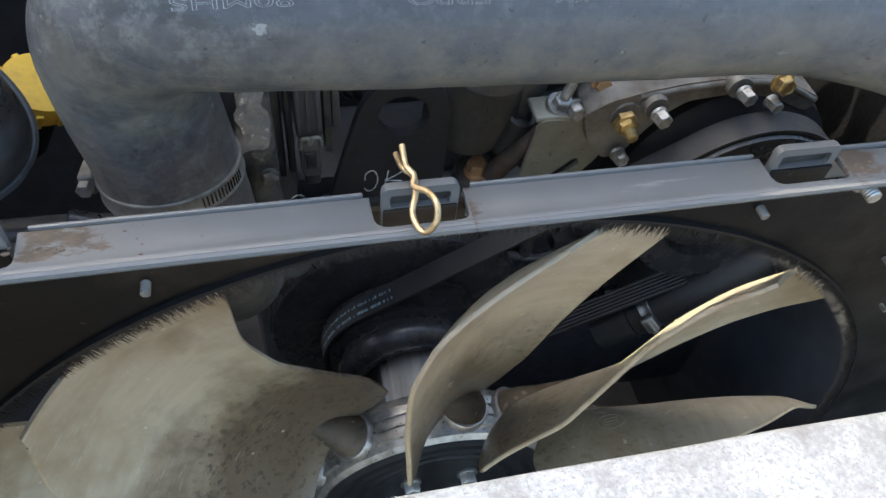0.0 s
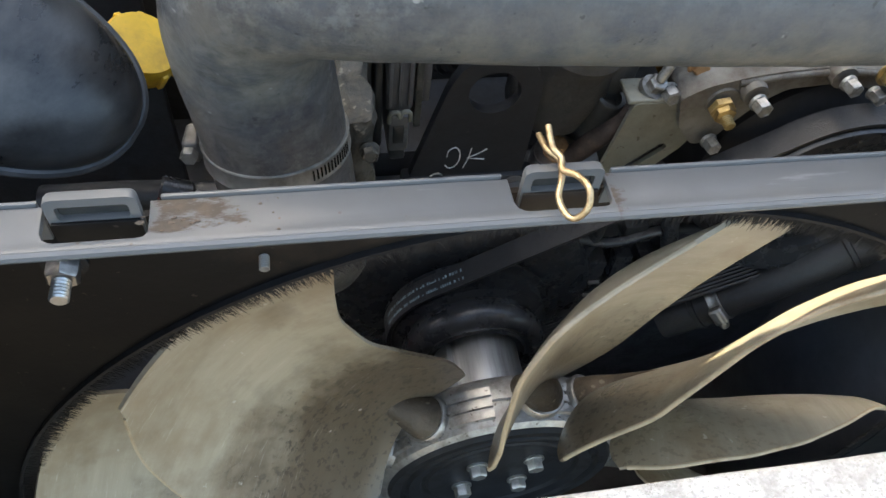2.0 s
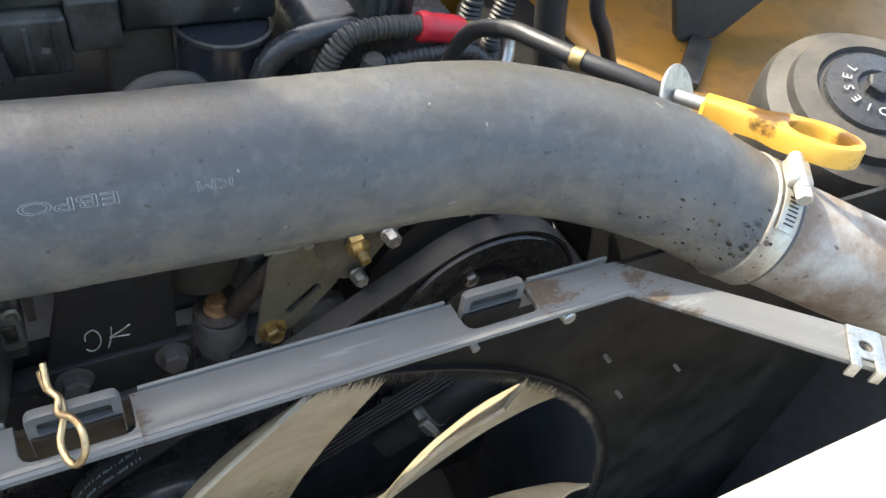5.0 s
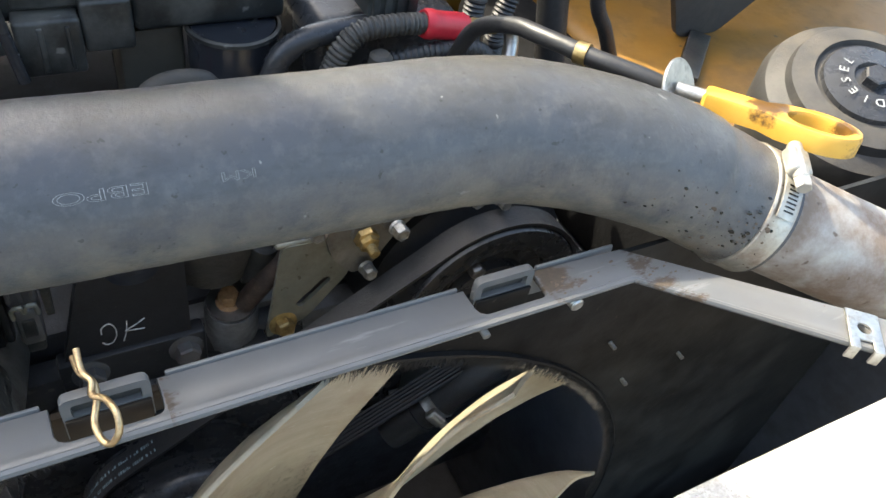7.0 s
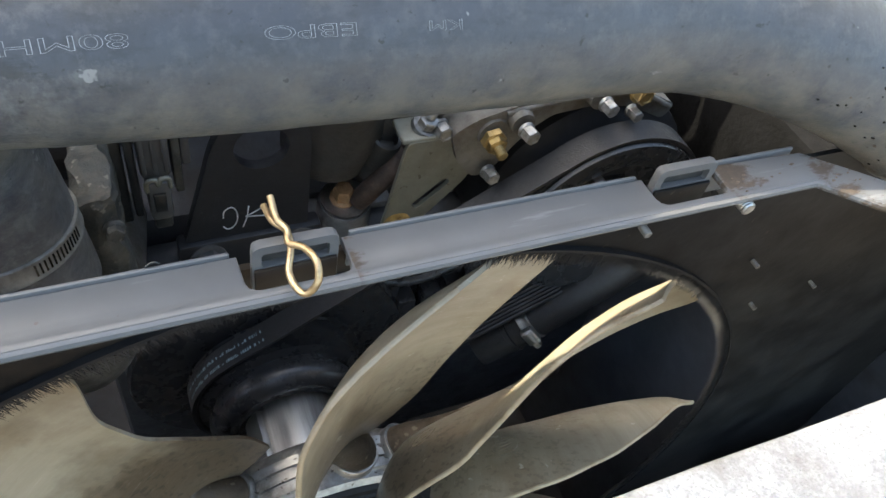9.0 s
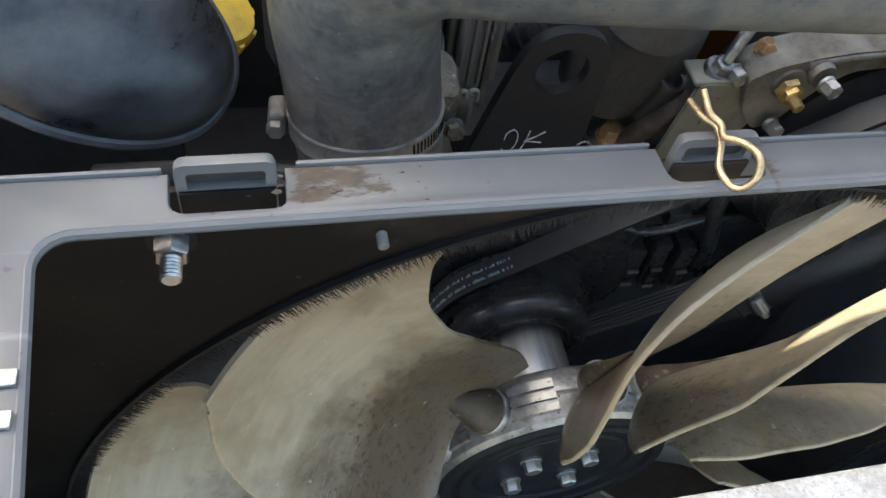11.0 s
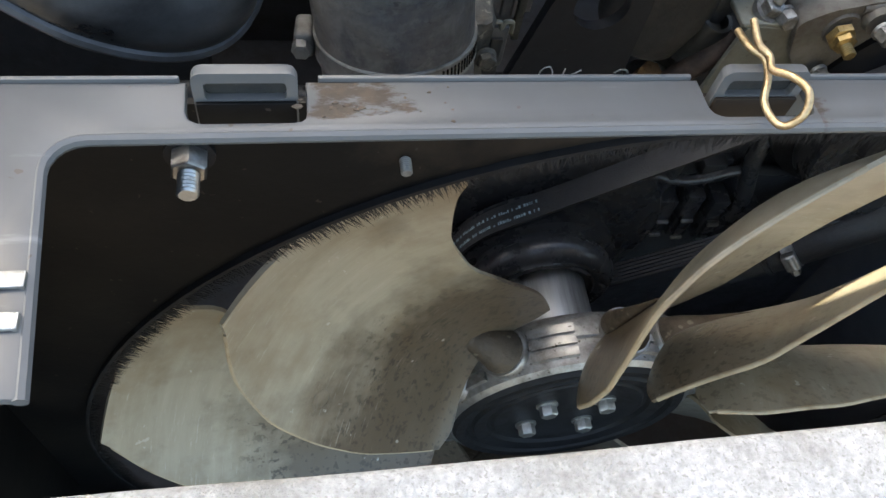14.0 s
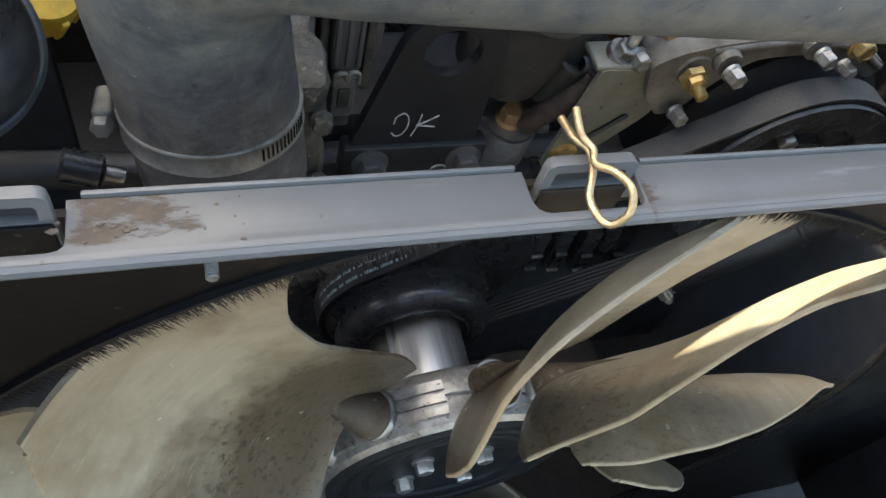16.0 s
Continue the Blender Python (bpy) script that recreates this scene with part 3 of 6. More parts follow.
def fan_shroud():
    s = thing("fan_shroud", (0, 0, Z), "grey painted steel fan shroud with black back plate and bristle seal", "fan shroud")
    # top flange with three notches, a left arm and a slanting right arm
    f, b, nd = -0.0146, 0.0065, -0.0105
    out = [(-0.273, b - 0.004), (-0.258, b)]
    for x0, x1 in ((-0.197, -0.160), (-0.0235, 0.0165), (0.158, 0.197)):
        out += [(x0, b), (x0 + 0.0004, nd + 0.0045), (x0 + 0.0015, nd + 0.0018), (x0 + 0.0036, nd + 0.0004), (x0 + 0.0055, nd), (x1 - 0.0042, nd), (x1 - 0.0018, nd + 0.0005), (x1 - 0.0004, nd + 0.0018), (x1, nd + 0.0042), (x1, b)]
    out += [(0.252, b - 0.002), (0.400, -0.118), (0.382, -0.136), (0.2475, f), (-0.2240, f - 0.0000), (-0.2278, f - 0.0006), (-0.2313, f - 0.0024), (-0.2338, f - 0.0052), (-0.2354, f - 0.0088), (-0.2358, f - 0.0128),
            (-0.231, -0.096), (-0.2635, -0.094)]
    bm = bmesh.new()
    add_plate(bm, out, Matrix.Translation((0, 0, Z - 0.003)), 0.003, [circle2(*c, 0.0042, 20) for c in ((-0.248, -0.0695), (0.3405, -0.0866))], bevel=0.0009)
    # rolled front edge and raised rear lip
    edge = [(0.382, -0.136, Z - 0.002), (0.2475, f, Z - 0.002), (-0.2240, f - 0.0000, Z - 0.002), (-0.2278, f - 0.0006, Z - 0.002), (-0.2313, f - 0.0024, Z - 0.002), (-0.2338, f - 0.0052, Z - 0.002), (-0.2354, f - 0.0088, Z - 0.002), (-0.2358, f - 0.0128, Z - 0.002), (-0.231, -0.096, Z - 0.002)]
    add_tube(bm, edge, 0.0021, 8)
    part("top_flange", bm, "flange_paint", s, "grey painted flange, chipped and muddy at its ends")
    bm = bmesh.new()
    for x0, x1 in ((-0.258, -0.199), (-0.156, -0.026), (0.020, 0.155), (0.200, 0.249)):
        add_box(bm, x0, x1, b, b + 0.0018, Z - 0.02, Z + 0.0014, 0.0006)
    part("rear_lip", bm, "grey_paint", s)
    # back plate with the round opening
    bm = bmesh.new()
    hole = circle2(AX, AZ, RING, 96)
    add_plate(bm, [(-0.267, Z - 0.016), (0.252, Z - 0.016), (0.622, Z - 0.016), (0.622, 0.44), (-0.352, 0.44), (-0.352, 0.985), (-0.341, 0.985)], xz(0.012), 0.003, [hole])
    part("back_plate", bm, "black_plate", s, "black back plate with brown dust")
    bm = bmesh.new()
    # it leans outward below the flange
    for (xa, za), (xb, zb) in (((-0.259, Z - 0.004), (-0.335, 0.985)), ((-0.335, 0.985), (-0.342, 0.46))):
        m = Matrix(((xa - xb, 0, 0, xb), (0, 1, 0, 0), (za - zb, 0, 1, zb), (0, 0, 0, 1)))
        add_box(bm, 0, 1, -0.094, 0.012, -0.0015, 0.0015, 0, m)
    part("side_wall", bm, "black_plate", s)
    bm = bmesh.new()
    add_box(bm, 0.615, 0.619, -0.112, 0.012, 0.46, Z - 0.02, 0.001)
    part("side_wall", bm, "black_wall", s, "near-black smooth side wall")
    # folded seam on the arm's outer edge and its foot
    bm = bmesh.new()
    add_box(bm, -0.0014, 0.0014, -0.060, -0.022, Z - 0.010, Z + 0.0012, 0.0006, Matrix.Translation((-0.2725, 0, 0)) @ Matrix.Rotation(0.09, 4, "Z"))
    part("seam", bm, "grey_paint", s)
    bm = bmesh.new()
    add_box(bm, -0.274, -0.256, -0.106, -0.097, Z - 0.022, Z - 0.008, 0.0015)
    part("foot", bm, "mud", s, "muddy folded foot")
    # tabs that stand up through the notches
    for x0, x1 in ((-0.1945, -0.1625), (-0.0192, 0.0135), (0.1605, 0.193)):
        bm = bmesh.new()
        o = rounded([(x0, Z - 0.014), (x1, Z - 0.014), (x1, Z + 0.0105), (x0, Z + 0.0105)], [0, 0, 0.004, 0.004])
        slot = rounded([(x0 + 0.0035, Z - 0.0010), (x1 - 0.0035, Z - 0.0010), (x1 - 0.0035, Z + 0.0064), (x0 + 0.0035, Z + 0.0064)], 0.0018)
        add_plate(bm, o, xz(-0.0004), 0.0050, [slot], bevel=0.0017)
        tab = part("tab", bm, "grey_paint", s, "slotted grey tab, lower half dark with dust and painted shade")
        bm = bmesh.new()
        add_box(bm, x0 + 0.0006, x1 - 0.0006, -0.0020, -0.0005, Z - 0.018, Z - 0.0012, 0.0004)
        # added sheet that darkens the view through the slot
        part("slot_shade", add_box_mesh(x0 + 0.002, x1 - 0.002, 0.0026, 0.0038, Z - 0.010, Z + 0.0085), "grey_cap", tab, "dull dark sheet, added to make the slot look dim")
        # the root's near-black holds both its dust and the notch's shade
        part("tab_root", bm, "black_plate", tab, "dusty root of the tab, darkened for the shade in the notch")
    # spring nuts clipped over the two arms
    for c, a in (((-0.2475, -0.0695), 0.0), ((0.341, -0.087), math.atan2(-0.1175, 0.134) - math.pi / 2)):
        bm = bmesh.new()
        o = [(-0.0125, -0.0085), (0.013, -0.0085), (0.013, -0.0035), (0.0075, -0.0035), (0.0075, 0.0035), (0.013, 0.0035), (0.013, 0.0085), (-0.0125, 0.0085)]
        m = Matrix.Translation((*c, Z + 0.0006)) @ Matrix.Rotation(a, 4, "Z")
        add_plate(bm, o, m, 0.0012, [circle2(-0.0005, 0, 0.0036, 20)], bevel=0.0003)
        for y in (-0.006, 0.006):
            add_box(bm, 0.0125, 0.0142, y - 0.0025, y + 0.0025, -0.008, 0.0012, 0.0005, m)
        part("spring_nut", bm, "zinc", s, "bright zinc spring nut with a round hole")
    # studs with nuts, and small screws, on the back plate
    for x, z in ((-0.202, 1.1585), (0.2245, 1.177)):
        bm = bmesh.new()
        add_thread(bm, (x, 0.012, z), (0, -1, 0), 0.0040, 0.0205)
        st = part("stud", bm, "zinc", s)
        bm = bmesh.new()
        add_lathe(bm, (x, 0.012, z), (0, -1, 0), [(0.004, 0), (0.0092, 0), (0.0092, 0.0016), (0.004, 0.0016)], 24)
        part("washer", bm, "black_satin", st, "black washer")
        bm = bmesh.new()
        add_hex(bm, (x, 0.0104, z), (0, -1, 0), 0.0122, 0.0080, 0.4)
        part("nut", bm, "steel", st)
    for x, z in ((-0.123, 1.152), (0.1805, 1.156), (0.292, 1.093), (0.324, 1.036), (0.374, 1.044)):
        bm = bmesh.new()
        add_thread(bm, (x, 0.012, z), (0, -1, 0), 0.0024 if x < 0.2 else 0.0017, 0.0075 if x < 0.2 else 0.006, 0.001)
        part("screw", bm, "dull_clamp", s)
    # bristle ring: a dense root and many single hairs before it
    rng = random.Random(4)
    bm = bmesh.new()
    count = 7200
    for k in range(count):
        a = 2 * math.pi * k / count + rng.uniform(-0.002, 0.002)
        if math.sin(a) < -0.35:
            continue
        l = rng.uniform(0.0070, 0.0115)
        da, y0 = rng.gauss(0, 0.006), rng.uniform(0.0090, 0.0125)
        w = rng.uniform(0.00014, 0.00030)
        p0 = Vector((AX + RING * math.cos(a), y0, AZ + RING * math.sin(a)))
        r1 = RING - l
        p1 = Vector((AX + r1 * math.cos(a + da), y0 + rng.uniform(-0.0025, 0.0015), AZ + r1 * math.sin(a + da)))
        t = Vector((-math.sin(a), 0, math.cos(a))) * w
        y = Vector((0, w, 0))
        vs = [bm.verts.new(q) for q in (p0 - t - y, p0 + t - y, p0 + y * 2, p1)]
        for q in ((0, 1, 3), (1, 2, 3), (2, 0, 3)):
            bm.faces.new([vs[i] for i in q])
    tagged(part("bristles", bm, "bristle", s, "ring of short black bristles", smooth=False), kind="stuff")
    bm = bmesh.new()
    add_lathe(bm, (AX, 0.0095, AZ), (0, 1, 0), [(RING - 0.0028, 0.0012), (RING + 0.0015, 0), (RING + 0.0015, 0.003), (RING - 0.0028, 0.002)], 128, closed=True)
    part("brush_root", bm, "bristle", s)
    bm = bmesh.new()
    add_lathe(bm, (AX, 0.0085, AZ), (0, 1, 0), [(RING + 0.0003, 0), (RING + 0.0021, 0), (RING + 0.0021, 0.0035), (RING + 0.0003, 0.0035)], 128, closed=True)
    part("brush_holder", bm, "black_satin", s, "thin black metal rim")
    return s


def mud_patch(parent, spots, seed):
    """Dried mud: a cluster of small thin crusts on the flange; spots are (x, y, spread along x, spread along y, number)."""
    rng = random.Random(seed)
    bm = bmesh.new()
    for x, y, sx, sy, count in spots:
        for k in range(count):
            cx, cy = x + rng.gauss(0, sx), y + rng.gauss(0, sy)
            if not (-0.0150 < cy + max(0.0, cx - 0.25) * 0.86 < 0.0055):
                continue
            r = abs(rng.gauss(0, 0.00045)) + 0.0002
            n = rng.randint(6, 9)
            top = Z + 0.0001 + rng.uniform(0.0, 0.0003)
            ring = [(cx + r * rng.uniform(0.5, 1.5) * 1.5 * math.cos(2 * math.pi * j / n), cy + r * rng.uniform(0.5, 1.3) * math.sin(2 * math.pi * j / n)) for j in range(n)]
            low = [bm.verts.new((px, py, Z - 0.0003)) for px, py in ring]
            up = [bm.verts.new((cx + (px - cx) * 0.8, cy + (py - cy) * 0.8, top)) for px, py in ring]
            for j in range(n):
                bm.faces.new((low[j], low[(j + 1) % n], up[(j + 1) % n], up[j]))
            bm.faces.new(up)
    tagged(part("mud_crust", bm, "mud", parent, "crust of dried brown mud"), kind="stuff")


shroud = fan_shroud()
mud_patch(shroud, [(-0.148, -0.004, 0.006, 0.004, 14), (-0.125, -0.006, 0.014, 0.004, 8)], 5)
mud_patch(shroud, [(0.208, -0.003, 0.006, 0.004, 12), (0.232, -0.006, 0.012, 0.005, 10), (0.266, -0.014, 0.012, 0.006, 10)], 6)


def retaining_pin():
    """A hairpin cotter through the slot of the middle tab."""
    pts = [(x, y, Z + h) for x, y, h in ((-0.0107, 0.0170, 0.0133), (-0.0094, 0.0085, 0.0136), (-0.0058, 0.0028, 0.0136), (-0.0060, -0.0040, 0.0112), (-0.0085, -0.0112, 0.0080), (-0.0074, -0.0185, 0.0068),
                                         (-0.0046, -0.0222, 0.0080), (-0.0012, -0.0222, 0.0140), (-0.0006, -0.0172, 0.0188), (-0.0030, -0.0095, 0.0178), (-0.0070, -0.0045, 0.0158), (-0.0062, 0.0012, 0.0164), (-0.0086, 0.0062, 0.0172), (-0.0087, 0.0149, 0.0200))]
    bm = bmesh.new()
    add_tube(bm, smooth_path(pts, 6), 0.00135, 10)
    single("retaining_pin", bm, "pin_wire", "brassy wire hairpin through the middle tab's slot", "hairpin clip")


retaining_pin()

# ---------------------------------------------------------------- fan


def cooling_fan():
    f = thing("cooling_fan", (AX, 0.03, AZ), "nine-bladed fan with tan blades on a silver hub", "fan")
    o = Vector((AX, 0, AZ))
    # two-part hub with raised ribs
    bm = bmesh.new()
    add_lathe(bm, o + Vector((0, 0.014, 0)), (0, 1, 0), [(0.035, 0.010), (0.070, 0.010), (0.078, 0.004), (0.092, 0.0), (0.096, 0.003), (0.097, 0.008),
              (0.0985, 0.019), (0.0975, 0.0205), (0.0985, 0.022), (0.097, 0.036), (0.094, 0.041), (0.085, 0.044), (0.035, 0.044)], 80)
    hub = part("hub", bm, "aluminium", f, "ribbed silver metal hub")
    for mid, half in ((109 - 40 * k, 9.5) for k in range(9)):
        for y0, y1 in ((0.0215, 0.0285), (0.0300, 0.0370), (0.0385, 0.0465)):
            bm = bmesh.new()
            n = 8
            rows = []
            for k in range(n + 1):
                a = radians(mid - half + 2 * half * k / n)
                rows.append([bm.verts.new((AX + r * math.cos(a), y, AZ + r * math.sin(a))) for r, y in ((0.0965, y0), (0.1002, y0 + 0.0008), (0.1002, y1 - 0.0008), (0.0965, y1))])
            for p, q in zip(rows, rows[1:]):
                for k in range(3):
                    bm.faces.new((p[k], p[k + 1], q[k + 1], q[k]))
            bm.faces.new(rows[0])
            bm.faces.new(rows[-1][::-1])
            part("rib", bm, "aluminium", hub)
    bm = bmesh.new()
    add_lathe(bm, o + Vector((0, 0.008, 0)), (0, 1, 0), [(0, 0.010), (0.045, 0.010), (0.048, 0.008), (0.058, 0.007), (0.060, 0.009), (0.063, 0.009), (0.065, 0.006), (0.074, 0.004), (0.076, 0.007), (0.079, 0.007), (0.081, 0.0035), (0.088, 0.003), (0.091, 0.007), (0.0, 0.014)], 72)
    part("front_plate", bm, "black_satin", f, "black front plate")
    for sx, sz in ((-0.020, 0.016), (0.026, 0.017), (-0.028, -0.024), (0.019, -0.024)):
        p = o + Vector((sx, 0.018, sz))
        bm = bmesh.new()
        add_lathe(bm, p, (0, -1, 0), [(0, 0), (0.0085, 0), (0.0085, 0.0018), (0, 0.0018)], 20)
        add_hex(bm, p + Vector((0, -0.0018, 0)), (0, -1, 0), 0.012, 0.008, sx * 30)
        part("bolt", bm, "zinc", f)
    # blades: at each radius the angle and depth of the leading and of the trailing edge; the blades differ in pitch
    RS = (0.115, 0.145, 0.185, 0.225, 0.265, 0.300, 0.331)
    BROAD = ((33.7, 29.0, 24.3, 20.1, 16.0, 11.6, 5.4), (-0.0138, -0.0200, -0.0272, -0.0292, -0.0274, -0.0185, -0.0088),
             (-21.8, -19.7, -14.6, -11.2, -11.4, -14.4, -16.8), (0.0515, 0.0486, 0.0404, 0.0330, 0.0300, 0.0299, 0.0148))
    STEEP = ((16.8, 14.6, 12.7, 11.3, 9.4, 5.4, -9.9), (-0.0191, -0.0282, -0.0350, -0.0349, -0.0299, -0.0230, 0.0095),
             (-17.2, -16.0, -15.3, -15.2, -16.0, -16.9, -17.4), (0.0440, 0.0362, 0.0279, 0.0247, 0.0221, 0.0185, 0.0141))
    WIDE = ((33.0, 29.4, 21.7, 19.4, 18.4, 14.4, 10.5), (-0.0208, -0.0227, -0.0239, -0.0187, -0.0149, -0.0095, -0.0109),
            (-21.8, -17.0, -13.0, -11.0, -11.5, -13.5, -15.0), (0.0500, 0.0470, 0.0430, 0.0410, 0.0405, 0.0400, 0.0360))
    POINTED = ((50.0, 42.1, 25.5, 15.9, 9.6, 4.5, -2.1), (-0.0245, -0.0341, -0.0307, -0.0227, -0.0091, 0.0067, 0.0139),
               (-23.4, -16.3, -10.4, -6.8, -4.5, -3.1, -2.3), (0.0532, 0.0519, 0.0520, 0.0484, 0.0397, 0.0277, 0.0139))
    SHAPES = {129: BROAD, 89: STEEP, 49: WIDE, 9: POINTED, -31: POINTED, 158: BROAD}
    NS, NC, TH = 34, 18, 0.0032
    TIP = 0.3310

    def along(r, ys):
        return sum(0.2 * np.interp(r + d, RS, ys) for d in (-0.008, -0.004, 0, 0.004, 0.008))

    def surface(phi, r, c):
        fa, fy, ra, ry = (along(r, q) for q in SHAPES.get(phi, WIDE))
        chord = math.hypot(radians(fa - ra) * r, ry - fy)
        ct, cy = radians(ra - fa) * r / chord, (ry - fy) / chord
        bow = chord * np.interp(r, (0.115, 0.20, 0.331), (0.15, 0.06, 0.07) if phi == 49 else (0.15, 0.13, 0.12)) * 4 * c * (1 - c)
        a = radians(phi + fa + (ra - fa) * c) + cy * bow / r
        return Vector((AX + r * math.cos(a), fy + (ry - fy) * c - ct * bow, AZ + r * math.sin(a)))

    for phi in (129, 89, 49, 9, -31, -71, -111, -151, 158):
        bm = bmesh.new()
        grid = [[None] * (NC + 1) for _ in range(NS + 1)]
        for i in range(NS + 1):
            for j in range(NC + 1):
                s, c = i / NS, j / NC
                root = 0.106
                r = root + (TIP - root) * s
                # rounded inner corners
                pull = max(0.0, abs(c - 0.5) - 0.36) / 0.14
                r += (1 - s) ** 6 * 0.010 * pull ** 2
                grid[i][j] = surface(phi, r, c)
        def nrm(i, j):
            du = grid[min(i + 1, NS)][j] - grid[max(i - 1, 0)][j]
            dv = grid[i][min(j + 1, NC)] - grid[i][max(j - 1, 0)]
            return du.cross(dv).normalized()
        sides = []
        for sg in (1, -1):
            sides.append([[bm.verts.new(grid[i][j] + nrm(i, j) * TH / 2 * sg * (1.0 - 0.25 * abs(2 * j / NC - 1) ** 6)) for j in range(NC + 1)] for i in range(NS + 1)])
        for g in sides:
            for i in range(NS):
                for j in range(NC):
                    bm.faces.new((g[i][j], g[i + 1][j], g[i + 1][j + 1], g[i][j + 1]))
        a, b = sides
        rim = [(i, 0) for i in range(NS)] + [(NS, j) for j in range(NC)] + [(i, NC) for i in range(NS, 0, -1)] + [(0, j) for j in range(NC, 0, -1)]
        for p, q in zip(rim, rim[1:] + rim[:1]):
            bm.faces.new((a[p[0]][p[1]], a[q[0]][q[1]], b[q[0]][q[1]], b[p[0]][p[1]]))
        bl = part("blade", bm, "tan_blade", f, "tan plastic blade with chalky worn faces")
        # round shank with collar, running out as a thick rib in the blade
        ra = radians({89: 79, 49: 55}.get(phi, phi))
        d = Vector((math.cos(ra), 0, math.sin(ra)))
        base = o + Vector((0, 0.036, 0))
        bm = bmesh.new()
        mid = 0.60

        def within(r, depth):
            q = surface(phi, r, mid)
            w = (surface(phi, r + 0.002, mid) - q).cross(surface(phi, r, mid + 0.02) - q).normalized()
            return q - (w if w.y < 0 else -w) * (depth if phi > 60 else 0.0)
        line = smooth_path([base + d * 0.085, base + d * 0.101, (base + d * 0.113).lerp(within(0.118, 0.003), 0.45), within(0.128, 0.005), within(0.150, 0.005), within(0.180, 0.003)], 6)
        m = len(line) - 1
        add_tube(bm, line, [0.0158 * max(0.0, 1 - max(0.0, k / m - 0.20) / 0.80) ** (1.15 if phi > 60 else 1.45) + 0.0008 for k in range(m + 1)], 28)
        part("shank", bm, "soiled_blade", bl, "dirty brown shank")
        bm = bmesh.new()
        add_lathe(bm, base + d * 0.0955, d, [(0.0158, 0), (0.0182, 0.0), (0.0182, 0.0072), (0.0176, 0.0080), (0.0158, 0.0080)], 36, closed=True)
        part("collar", bm, "aluminium", bl, "narrow bright clamping collar")
        # pale worn edge in front
        bm = bmesh.new()
        add_tube(bm, [grid[i][0] for i in range(1, NS)], 0.0011 if phi > 100 else 0.0016, 8)
        part("worn_edge", bm, "blade_edge", bl, "pale worn leading edge")
        # moulded marks
        if phi in (49, 9):
            mr, mc = (0.140, 0.40) if phi == 49 else (0.156, 0.31)
            bm = bmesh.new()

            def on(rr, cc):
                q = surface(phi, rr, cc)
                w = (surface(phi, rr + 0.002, cc) - q).cross(surface(phi, rr, cc + 0.02) - q).normalized()
                return q + (w if w.z > 0 else -w) * (TH / 2 + 0.0001)
            add_tube(bm, [on(mr + 0.0085 * math.cos(q), mc + 0.075 * math.sin(q)) for q in (2 * math.pi * k / 24 for k in range(25))], 0.0004, 6)
            for k in (-1, 0, 1):
                add_tube(bm, [on(mr - 0.004, mc + 0.028 * k - 0.012), on(mr + 0.004, mc + 0.028 * k + 0.012)], 0.0004, 6)
            part("moulded_mark", bm, "tan_blade", bl)
        if phi == 129:
            bm = bmesh.new()
            q = surface(phi, 0.235, 0.16)
            w = (surface(phi, 0.237, 0.16) - q).cross(surface(phi, 0.235, 0.18) - q).normalized()
            w = w if w.y < 0 else -w
            u1, v1, _ = frame_of(w)
            q = q + w * (TH / 2 + 0.0001)
            add_tube(bm, [q + (u1 * math.cos(k * 0.2618) + v1 * math.sin(k * 0.2618)) * 0.0062 for k in range(25)], 0.0003, 6)
            part("moulded_mark", bm, "tan_blade", bl)
    return f


cooling_fan()


def spacer():
    bm = bmesh.new()
    add_lathe(bm, (AX, 0.058, AZ), (0, 1, 0), [(0.0, 0), (0.0375, 0), (0.0375, 0.066), (0.0365, 0.069), (0, 0.069)], 90)
    for v in bm.verts:
        a = math.degrees(math.atan2(v.co.z - AZ, v.co.x - AX))
        if 131 < a < 139:
            v.co.x, v.co.z = AX + (v.co.x - AX) * 0.88, AZ + (v.co.z - AZ) * 0.88
    s = single("fan_spacer", bm, "turned_steel", "turned silver metal spacer behind the fan hub", "spacer")
    return s


spacer()


def belt_pulley():
    p = thing("fan_pulley", (AX, 0.15, AZ), "black grooved pulley behind the fan", "pulley")
    bm = bmesh.new()
    prof = [(0.0, 0.004), (0.042, 0.004), (0.044, 0.0)] + [(0.052 + 0.0125 * math.sin(radians(a)), 0.0125 - 0.0125 * math.cos(radians(a))) for a in range(-30, 136, 15)] + [(0.060, 0.0255), (0.066, 0.027)]
    y = 0.0275
    for k in range(6):
        prof += [(0.0700, y), (0.0665, y + 0.0018), (0.0700, y + 0.0036)]
        y += 0.0036
    prof += [(0.0755, y), (0.0755, y + 0.003), (0.05, y + 0.003), (0.0, y + 0.003)]
    add_lathe(bm, (AX, 0.120, AZ), (0, 1, 0), prof, 72)
    part("rim", bm, "black_gloss", p)
    bm = bmesh.new()
    add_lathe(bm, (AX, 0.178, AZ), (0, 1, 0), [(0, 0), (0.10, 0), (0.118, 0.004), (0.120, 0.008), (0.120, 0.030), (0.112, 0.034), (0, 0.034)], 72)
    part("damper", bm, "black_gloss", p)


belt_pulley()
PX, PZ, PR = 0.300, 0.982, 0.084


